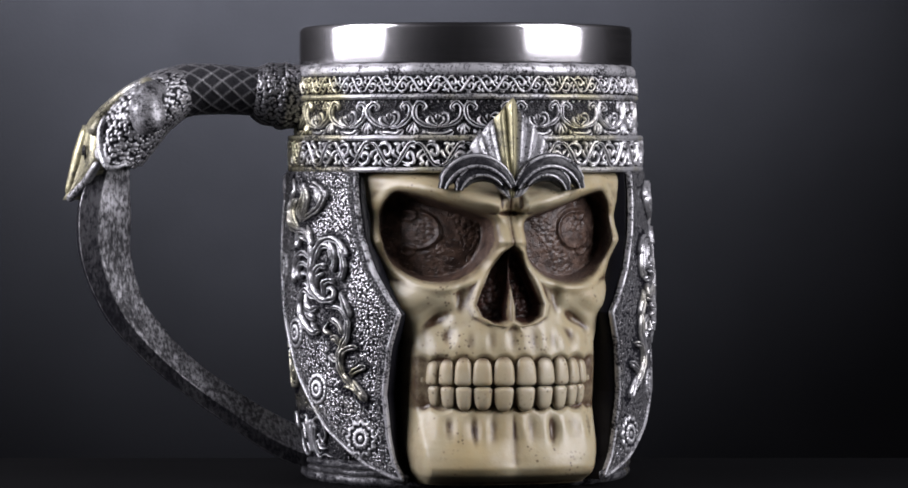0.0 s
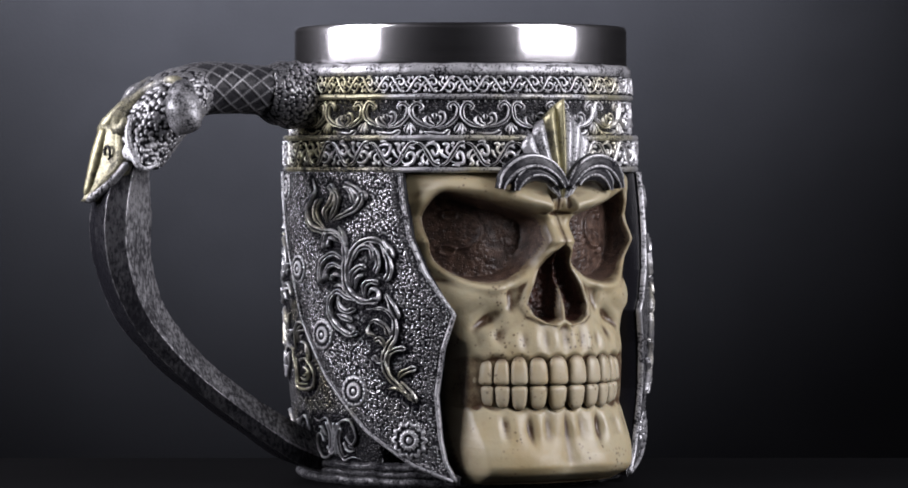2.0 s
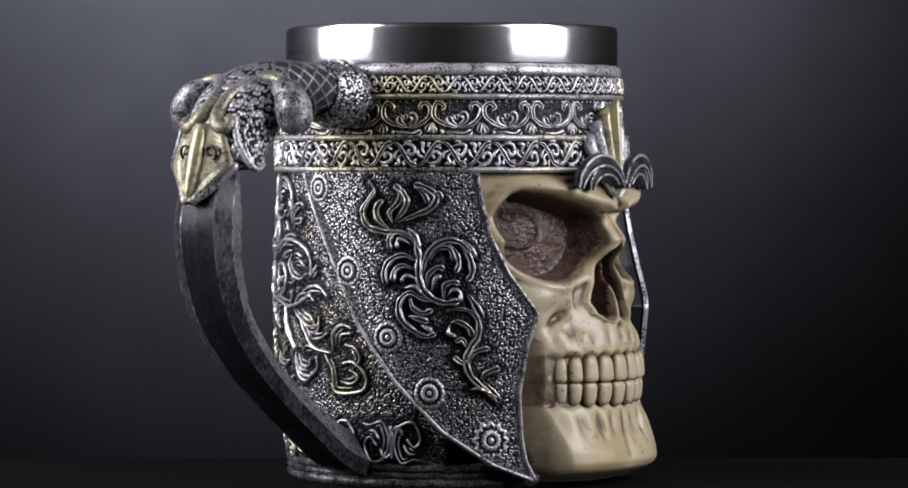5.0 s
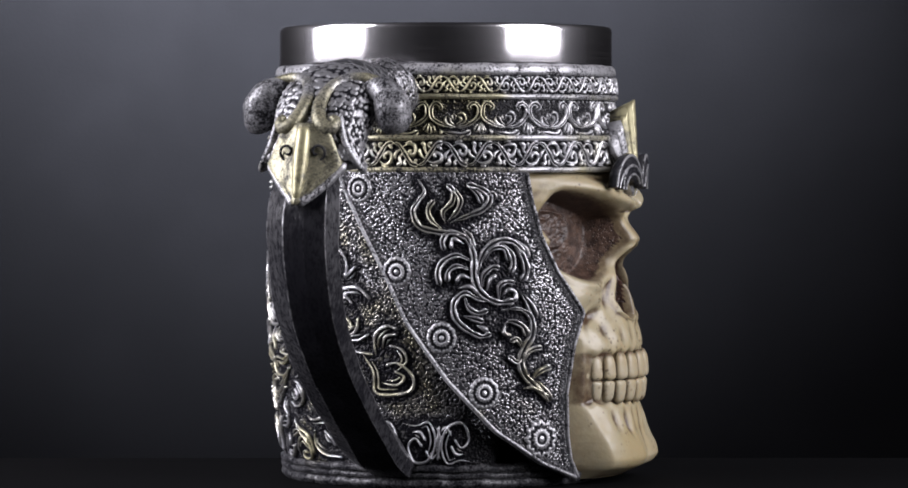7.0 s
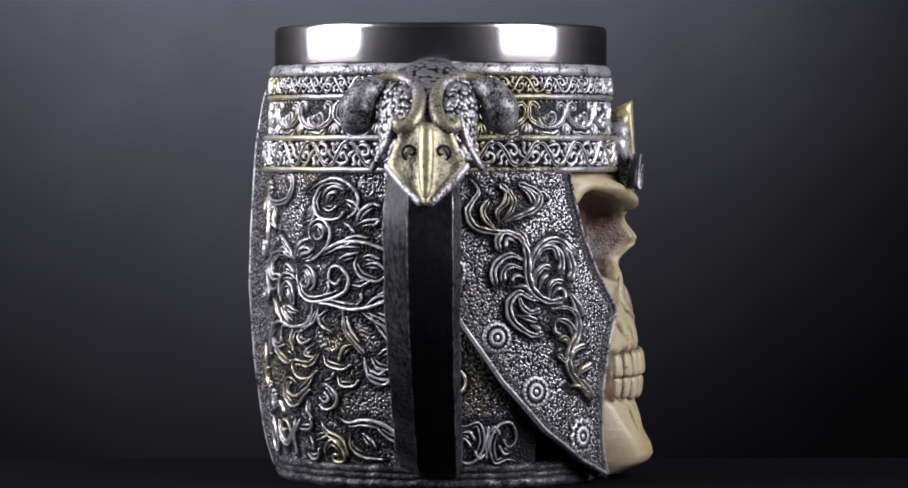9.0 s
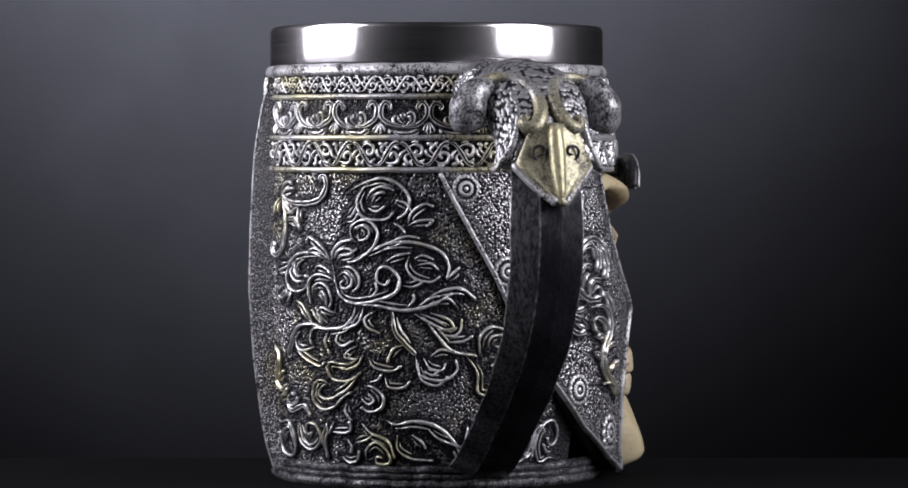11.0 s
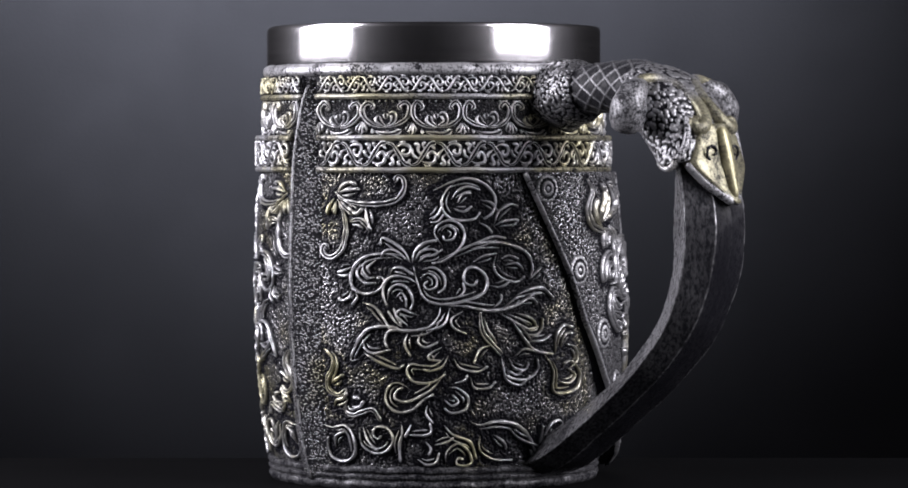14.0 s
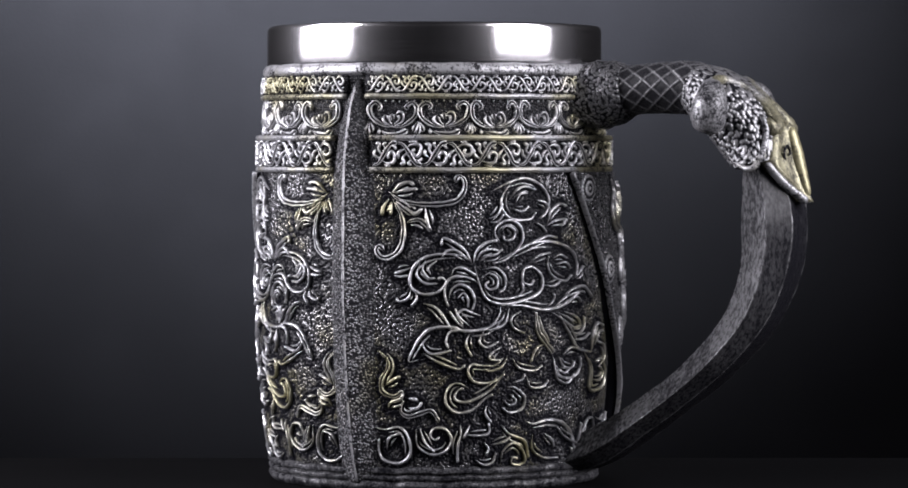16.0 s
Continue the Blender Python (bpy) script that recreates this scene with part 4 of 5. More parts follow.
# ---- the skull ----
def make_face():
    nx, nz = 380, 400
    X, Z = np.meshgrid(np.linspace(-40, 40, nx), np.linspace(0.4, 80.6, nz), indexing="ij")
    ax = np.abs(X)
    mid = np.interp(Z, [0, 1.5, 3, 5, 8, 12.4, 16, 19, 23, 30, 35, 38.5, 41.5, 45, 48, 52, 57, 60, 61.8, 63.5, 65.6, 68.2, 70, 72, 75, 79, 83],
                    [47.0, 50.6, 54.2, 55.3, 54.6, 52.8, 52.0, 51.6, 52.2, 52.6, 52.2, 51.4, 50.8, 50.2, 49.4, 48.6, 49.2, 51.0, 52.4, 51.2, 49.4, 47.8, 48.2, 48.8, 48.6, 45.6, 40.0])
    kernel = np.exp(-np.linspace(-2, 2, 13) ** 2)
    kernel /= kernel.sum()
    pad = np.pad(mid[0], 6, mode="edge")
    mid = np.broadcast_to(np.convolve(pad, kernel, "valid"), Z.shape)
    upper = X ** 2 / 2 / np.interp(Z, [30, 40, 52, 80], [36, 34, 28.5, 29])
    power = np.interp(Z, [0, 12, 20, 40], [2.5, 2.6, 2.0, 2.0])
    lower = np.interp(Z, [0, 10, 20, 40], [14, 15, 18, 18]) * (1 - (1 - np.minimum(ax / np.interp(Z, [0, 4, 10], [22.5, 24.8, 26.0]), 0.985) ** power) ** (1 / power))
    Y = mid - lower * (1 - smooth(Z, 37, 46)) - upper * smooth(Z, 37, 46)
    # jaw is set back behind the cheek guards
    jaw = np.interp(Z, [0, 8, 20, 36, 42, 47], [21.5, 23.0, 24.0, 24.5, 28.5, 40])
    Y = Y - 9 * smooth(ax, jaw - 1.5, jaw + 3.5) * (1 - smooth(Z, 43, 50))
    Y = Y - 5 * smooth(ax, 36.5, 40) * smooth(Z, 44, 50)
    # nose bridge narrows against the sockets
    Y = Y - 5.0 * smooth(ax, 1.5, 7.5) * np.exp(-((Z - 61) / 7.5) ** 4) * (1 - 0.8 * smooth(ax, 10, 24))
    # brow
    line = 68.3 + 0.34 * (ax - 5) - 0.012 * np.maximum(ax - 19, 0) ** 2
    Y = Y + 4.2 * np.exp(-((Z - line - 2.6) / 2.6) ** 2) * smooth(ax, 0.8, 4) * (1 - 0.5 * smooth(ax, 20, 32))
    Y = Y - 1.6 * np.exp(-((Z - 69.0) / 0.55) ** 2 - (ax / 4.5) ** 2) - 1.0 * np.exp(-((ax - 2.6) / 0.6) ** 2 - ((Z - 71.0) / 2.0) ** 2)
    # cheekbone, hollow under it, root ridges
    Y = Y + 2.2 * np.exp(-((ax - 24) / 7.0) ** 2 - ((Z - 48.5) / 3.8) ** 2)
    Y = Y - 3.4 * np.exp(-((ax - 17.5) / 4.5) ** 2 - ((Z - 42.0) / 4.2) ** 2)
    Y = Y - 1.2 * np.exp(-((ax - 12.5) / 1.6) ** 2 - ((Z - 47.0) / 4.0) ** 2)
    Y = Y - 1.8 * np.exp(-((ax - 10.5) / 3.0) ** 2 - ((Z - 49) / 7.0) ** 2)
    roots = np.cos(2 * np.pi * (ax - 2.7) / 5.3)
    Y = Y + 0.55 * np.cos(2 * np.pi * (0.55 * ax + 0.75 * (Z - 40)) / 4.6) * np.exp(-((ax - 18) / 5.0) ** 2 - ((Z - 41.5) / 4.0) ** 2)
    Y = Y + 0.32 * roots * np.exp(-((Z - 37) / 3.2) ** 2) * (1 - smooth(ax, 20, 25))
    Y = Y + 0.5 * np.cos(2 * np.pi * (ax - 2.4 + 0.06 * (Z - 12)) / 5.6) * np.exp(-((Z - 15) / 3.2) ** 2) * (1 - smooth(ax, 19, 24)) * (0.8 + 0.3 * np.sin(X * 0.7))
    Y = Y - 0.9 * np.exp(-((ax - 10) / 1.2) ** 2 - ((Z - 14.0) / 3.0) ** 2)
    Y = Y - 0.8 * np.exp(-(ax / 2.2) ** 2 - ((Z - 8) / 5) ** 2)
    Y = Y + 0.9 * np.exp(-((ax - 9) / 5.0) ** 2 - ((Z - 6.5) / 4.0) ** 2)
    # band of gum behind the teeth
    scallop = 0.9 * np.abs(np.sin(np.pi * ax / 5.0))
    Y = Y - 1.4 * smooth(Z, 19.0 - scallop, 21.0 - scallop) * (1 - smooth(Z, 31.0 + scallop, 33.2 + scallop)) * (1 - smooth(ax, 20.5, 24))
    gum = smooth(Z, 19.6 - scallop, 20.6 - scallop) * (1 - smooth(Z, 31.6 + scallop, 32.6 + scallop)) * (1 - smooth(ax, 23, 26))
    # eye sockets
    ex, ez = ax - 17.0, Z - 64.0
    square = 2 + 0.9 * smooth(ex, -3, 4) * smooth(ez, -3, 4)
    ell = (np.abs(ex / 13.4) ** square + np.abs(ez / 12.7) ** square) ** (1 / square)
    sd = np.maximum((ell - 1) * 12.0, (Z - line + 0.4) * 0.95)
    sd = np.maximum(sd, (-(ex + 13.0) * 0.55 + (-ez - 3.0) * 0.75 - 4.3))
    for _ in range(30):
        sd[1:-1, 1:-1] = (sd[:-2, 1:-1] + sd[2:, 1:-1] + sd[1:-1, :-2] + sd[1:-1, 2:]) / 4
    eye = 1 - smooth(sd, -1.5, 0.3)
    floor = 38.6 - X ** 2 / 2 / 33 + 1.2 * np.exp(-(ex / 8) ** 2 - ((ez + 2) / 8) ** 2)
    # a hooked line with a bud at either end
    q, turn = np.hypot((ex - 4.0) * 0.9, ez - 0.6) - 4.6, np.arctan2(ez - 0.6, ex - 4.0)
    floor = floor + 0.75 * np.exp(-(q / 0.42) ** 2) * smooth(np.abs(turn), 0.9, 1.3) - 0.2 * np.exp(-((q - 1.0) / 0.4) ** 2) * smooth(np.abs(turn), 1.2, 1.6)
    for cx, cz in ((5.6, 4.4), (6.0, -4.6)):
        q = np.hypot(ex - cx, (ez - cz) * 1.25) - 1.5
        floor = floor + 0.6 * np.exp(-(q / 0.45) ** 2)
    floor = floor + 0.28 * grains(X, Z, 0.9, 21) * smooth(np.sin(X * 0.6 + Z * 0.3), -0.6, 0.2) - 0.12 * grains(X, Z, 2.6, 22)
    Y = Y * (1 - eye) + np.minimum(floor, Y) * eye
    Y = Y + 0.9 * np.exp(-((sd - 1.2) / 1.1) ** 2) * smooth(ax, 5, 9)
    # nasal opening with its septum
    half = np.interp(Z, [40.4, 41.2, 43, 46, 50, 55, 59, 61], [0.2, 4.5, 7.6, 8.7, 7.2, 4.7, 2.4, 0.2])
    sn = np.maximum(ax - half, 0.7 - ax - smooth(Z, 44, 55) * 1.6)
    lob = np.maximum(sn, (41.0 + 1.4 * np.exp(-(ax / 1.8) ** 2)) - Z)
    nose = 1 - smooth(lob, -1.5, 0.2)
    Y = Y - 6.5 * nose + 2.6 * nose * np.exp(-(ax / 0.7) ** 2) + 0.8 * nose * (grains(X, Z, 1.3, 31) - 0.4)
    Y = Y + 0.7 * np.exp(-((lob - 0.9) / 0.9) ** 2) * (1 - smooth(Z, 59.5, 61.5))
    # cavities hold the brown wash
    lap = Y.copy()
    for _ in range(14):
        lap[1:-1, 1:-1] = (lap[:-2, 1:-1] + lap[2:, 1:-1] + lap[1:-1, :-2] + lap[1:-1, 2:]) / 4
    wash_and_shade = np.clip((lap - Y) * 9.0 - 0.03, 0, 1)
    wash_and_shade = np.maximum(wash_and_shade, 0.85 * gum)
    wash_and_shade = np.maximum(wash_and_shade, np.clip(0.95 * np.exp(-(np.maximum(sd, 0) / 0.8) ** 2) - 0.2, 0, 0.8) * (sd > -2))
    wash_and_shade = np.maximum(wash_and_shade, np.clip(np.exp(-(np.maximum(lob, 0) / 0.8) ** 2) - 0.3, 0, 0.8))
    # shade down the side of the jaw, painted in the same brown
    wash_and_shade = np.maximum(wash_and_shade, 0.35 * smooth(ax, jaw - 1.5, jaw + 1.5) * (1 - smooth(Z, 36, 45)))
    f = radians(FACE)
    px, py = X / 1000, -Y / 1000
    verts = np.stack([px * math.cos(f) - py * math.sin(f), px * math.sin(f) + py * math.cos(f), Z / 1000], -1).reshape(-1, 3)
    # zones 4 and 5 are the jaw gap, its shade put in as black
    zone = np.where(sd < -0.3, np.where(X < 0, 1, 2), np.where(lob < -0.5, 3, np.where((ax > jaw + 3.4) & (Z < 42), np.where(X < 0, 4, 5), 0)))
    quad = np.array(quads(nx, nz))
    kind = zone.reshape(-1)[quad].max(axis=1)
    reach = np.interp(Z, [0, 6, 12, 20, 36, 44, 48, 56, 66, 81], [27.5, 29.5, 31.5, 32, 31, 31, 35, 39, 41, 41])
    kind[(ax > reach).reshape(-1)[quad].max(axis=1)] = 9
    skull = None
    for k, (name, mat, label) in enumerate((("skull_face", BONE, "cream bone-coloured skull face with brown antiquing and painted jaw shade"), ("eye_socket", SOCKET, "hollow dark brown eye socket"), ("eye_socket", SOCKET, "hollow dark brown eye socket"), ("nasal_cavity", NASAL, "dark reddish brown nose opening"), ("jaw_shade_gap", JAW_SHADE, "recess between jaw and cheek guard, coloured black as its shade"), ("jaw_shade_gap", JAW_SHADE, "recess between jaw and cheek guard, coloured black as its shade"))):
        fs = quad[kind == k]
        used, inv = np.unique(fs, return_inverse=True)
        ob = part(name, verts[used], [tuple(map(int, q)) for q in inv.reshape(-1, 4)], mat, skull or mug, label, {"wash_and_shade": wash_and_shade.reshape(-1)[used]})
        skull = skull or ob
    return skull


def arch_point(run):
    """Place and outward slant on the dental arch, run mm along it from the middle."""
    t, step, done = 0.0, 0.004, 0.0
    while done < abs(run):
        done += math.hypot(22.8 * math.cos(t), 17.5 * math.sin(t)) * step
        t += step
    x, y = 22.8 * math.sin(t), 53.4 - 17.5 * (1 - math.cos(t))
    slant = math.atan2(17.5 * math.sin(t), 22.8 * math.cos(t))
    return (x, y, slant) if run > 0 else (-x, y, -slant)


def tooth(run, width, z0, z1, lower, parent):
    n, m = 20, 14
    x, arch, slant = arch_point(run)
    verts, wash_and_shade = [], []
    for i in range(n):
        for j in range(m):
            u, v = 2 * math.pi * i / n, math.pi * j / (m - 1)
            cx, cy, cz = math.cos(u) * math.sin(v), math.sin(u) * math.sin(v), math.cos(v)
            sx = math.copysign(abs(cx) ** 0.62, cx)
            sz = math.copysign(abs(cz) ** (0.85 if (cz < 0) == lower else 0.3), cz)
            t = (sz + 1) / 2
            taper = (0.74 + 0.25 * t) if lower else (0.99 - 0.20 * t * t)
            lx, ly, lz = sx * width / 2 * taper, cy * 1.35, sz * (z1 - z0) / 2
            ly += (0.5 * (t - 0.5) if lower else -0.5 * (t - 0.5)) - (0.5 if lower else 0.0)
            gx = x + lx * math.cos(slant) + ly * math.sin(slant)
            gy = arch - 0.5 - lx * math.sin(slant) + ly * math.cos(slant)
            a = radians(FACE)
            px, py, pz = gx / 1000, -gy / 1000, ((z0 + z1) / 2 + lz) / 1000
            verts.append((px * math.cos(a) - py * math.sin(a), px * math.sin(a) + py * math.cos(a), pz))
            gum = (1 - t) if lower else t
            wash_and_shade.append(min(1.0, 0.9 * max(0, gum - 0.82) / 0.18 + 0.9 * max(0, abs(sx) - 0.84) / 0.16))
    recalc(part("tooth", verts, quads(n, m, True), TOOTH, parent, "", {"wash_and_shade": wash_and_shade}))


def make_teeth(skull):
    edges = (0.0, 5.6, 10.8, 15.4, 19.6, 23.4, 26.9, 30.1)
    for side in (-1, 1):
        for i, (a, b) in enumerate(zip(edges, edges[1:])):
            run, w, k = side * (a + b) / 2, b - a, (0.0, 0.3, 0.1, 0.6, 0.9, 1.2, 1.5)[i]
            tooth(run, w * 1.01, 25.68, 33.0 - k, False, skull)
            tooth(run * 0.99, w * 0.99, 19.2 + k, 25.5, True, skull)


def make_crest():
    """Fan-shaped brow ornament with two curled wings."""
    f = radians(FACE)

    def place(x, y, z):
        px, py = x / 1000, -y / 1000
        return (px * math.cos(f) - py * math.sin(f), px * math.sin(f) + py * math.cos(f), z / 1000)

    crest = None
    for k in range(-3, 4):
        verts = []
        n, m = 16, 7
        for i in range(n):
            s = i / (n - 1)
            for j in range(m):
                q = (k + (j / (m - 1) - 0.5) * 0.98) / 3.5
                top = 98.3 - 12.6 * abs(q)
                x = q * (1.2 + 9.6 * s ** 0.7) * (1 - 0.04 * s)
                z = 73.0 + (top - 73.0) * s
                ridge = (1 - abs(j - 3) / 3.0)
                y = np.interp(s, [0, 0.35, 1], [51.2, 51.0, 49.2]) - 2.2 * abs(q) * s + 1.0 * ridge * (0.3 + s) * (1.5 if k == 0 else 1.0)
                verts.append(place(x, y if 0 < i else y - 0.5, z))
        back = len(verts)
        verts += [place(0, 44, 75), place((k / 3.5) * 8, 44, 95 - abs(k) * 1.5)]
        faces = quads(n, m)
        faces += [(i * m, (i + 1) * m, back) for i in range(n - 1)] + [(i * m + m - 1, back, (i + 1) * m + m - 1) for i in range(n - 1)]
        top0 = (n - 1) * m
        faces += [(top0 + j, top0 + j + 1, back + 1) for j in range(m - 1)] + [(top0, back + 1, back), (top0 + m - 1, back, back + 1)]
        ob = part("flute" if crest else "brow_crest", verts, faces, GOLD if k in (0, -1) else TRIM, crest or mug, "fluted fan-shaped crest in gold and silver" if not crest else "")
        recalc(ob)
        crest = crest or ob
    for side in (-1, 1):
        for (x0, z0, hd, ln, tn, w, dep) in ((0.8, 75.6, 62, 22.5, -142, 2.2, 51.8), (3.2, 76.4, 52, 14, -136, 1.9, 51.6)):
            n, m = 30, 12
            ang = np.radians(hd + tn * np.linspace(0, 1, n) ** 1.15)
            xs = x0 + np.concatenate([[0], np.cumsum(np.cos(ang[:-1]))]) * ln / (n - 1)
            zs = z0 + np.concatenate([[0], np.cumsum(np.sin(ang[:-1]))]) * ln / (n - 1)
            verts = []
            for i in range(n):
                s = i / (n - 1)
                w1 = w * (0.35 + 0.9 * math.sin(math.pi * min(1, 0.1 + s * 0.75))) * (1 if s < 0.9 else 0.75)
                for j in range(m):
                    q = 2 * math.pi * j / m
                    dx, dz = -math.sin(ang[i]), math.cos(ang[i])
                    verts.append(place(side * (xs[i] + dx * w1 * math.cos(q)), dep - xs[i] ** 2 / 120 + 1.7 * math.sin(q), zs[i] + dz * w1 * math.cos(q)))
            faces = quads(n, m) + [(i * m + m - 1, (i + 1) * m + m - 1, (i + 1) * m, i * m) for i in range(n - 1)]
            faces += [tuple(range(m)), tuple(range((n - 1) * m, n * m))[::-1]]
            wing = recalc(part("wing", verts, faces, WING, crest, "curled dark silver wing"))
            # two bright bars stand in for highlights along the smooth wing
            for off in (0.72, -0.25):
                verts = []
                for i in range(n):
                    s = i / (n - 1)
                    w1 = w * (0.35 + 0.9 * math.sin(math.pi * min(1, 0.1 + s * 0.75))) * (1 if s < 0.9 else 0.75)
                    dx, dz = -math.sin(ang[i]), math.cos(ang[i])
                    for j in range(6):
                        q = 2 * math.pi * j / 6
                        c, rise = off + 0.16 * math.cos(q), 1.7 * math.sqrt(max(0.0, 1 - off * off)) + 0.32 * math.sin(q)
                        verts.append(place(side * (xs[i] + dx * w1 * c), dep - xs[i] ** 2 / 120 + rise, zs[i] + dz * w1 * c))
                faces = quads(n, 6) + [(i * 6 + 5, (i + 1) * 6 + 5, (i + 1) * 6, i * 6) for i in range(n - 1)]
                recalc(part("wing_glint", verts, faces, TRIM, wing))


WING = antique_silver("wing_silver", gold=0.0, cover=0.1, soft=0.2, bright=0.14, rough=(0.14, 0.22), blotch=260.0)


# ---- the handle ----
ga = radians(GRIP)
OUT = np.array([math.sin(ga), -math.cos(ga), 0.0])
SIDE = np.array([math.cos(ga), math.sin(ga), 0.0])


def grip(r, lat, z):
    """Radius, sideways offset and height in mm."""
    return OUT * (r / 1000) + SIDE * (lat / 1000) + np.array([0, 0, z / 1000])


def spline(rows, n):
    rows = np.array(rows, dtype=float)
    t = np.concatenate([[0], np.cumsum(np.linalg.norm(np.diff(rows[:, :2], axis=0), axis=1))])
    t /= t[-1]
    s = np.linspace(0, 1, n)
    out = np.empty((n, rows.shape[1]))
    for c in range(rows.shape[1]):
        d = np.gradient(rows[:, c], t)
        k = np.clip(np.searchsorted(t, s, side="right") - 1, 0, len(t) - 2)
        h = t[k + 1] - t[k]
        q = (s - t[k]) / h
        out[:, c] = (2 * q ** 3 - 3 * q ** 2 + 1) * rows[k, c] + (q ** 3 - 2 * q ** 2 + q) * h * d[k] + (-2 * q ** 3 + 3 * q ** 2) * rows[k + 1, c] + (q ** 3 - q ** 2) * h * d[k + 1]
    return out


def loft(name, rows, section, n, mat, parent, label="", relief=None, flat=False, tones=None, bead=0.0, paint=None):
    """Sections (sideways, outward) along rows of radius, z, half thickness, half width."""
    p = spline(rows, n)
    d = np.gradient(p[:, :2], axis=0)
    d /= np.linalg.norm(d, axis=1)[:, None]
    verts = []
    m = len(section)
    dome = np.zeros((n, m))
    if bead:
        along = np.concatenate([[0], np.cumsum(np.linalg.norm(np.diff(p[:, :2], axis=0), axis=1))])
        around = np.linspace(0, 2 * math.pi * float(p[:, 2:4].mean()), m, endpoint=False)
        dome = grains(np.tile(around / 0.82, (n, 1)), np.tile(along[:, None], (1, m)), bead, 12)
    for i in range(n):
        nr, nz = d[i, 1], -d[i, 0]
        for j, (l, q) in enumerate(section):
            k = 1.0 + (relief(i / (n - 1), j / m) if relief else 0.0) + 0.045 * bead * dome[i, j]
            verts.append(grip(p[i, 0] - nr * q * p[i, 2] * k, l * p[i, 3] * k, p[i, 1] - nz * q * p[i, 2] * k))
    faces = quads(n, m) + [(i * m + m - 1, (i + 1) * m + m - 1, (i + 1) * m, i * m) for i in range(n - 1)]
    faces += [tuple(range(m)), tuple(range((n - 1) * m, n * m))[::-1]]
    crown = None
    if paint:
        crown = [paint(i / (n - 1), j / m) for i in range(n) for j in range(m)]
    elif bead:
        crown = dome.reshape(-1) ** 0.75
    elif tones:
        crown = np.tile(tones, n)
    return recalc(part(name, verts, faces, mat, parent, label, None if crown is None else {"crown": crown}, flat=flat))


def oval(m, power=1.0):
    return [(math.copysign(abs(math.cos(2 * math.pi * j / m)) ** power, math.cos(2 * math.pi * j / m)), math.copysign(abs(math.sin(2 * math.pi * j / m)) ** power, math.sin(2 * math.pi * j / m))) for j in range(m)]


def faceted(corners):
    out = []
    n = len(corners)
    for i in range(n):
        a, b, c = (np.array(corners[(i + k) % n]) for k in (-1, 0, 1))
        out += [tuple(b + (a - b) * 0.05), tuple(b), tuple(b + (c - b) * 0.05)]
    return out


def net(s, q):
    """Raised cords that cross on the neck in diamonds."""
    return max(max(0.0, 1 - abs(math.sin(s * 17 + g * q * 9 * math.pi)) * 3.4) for g in (-1, 1))


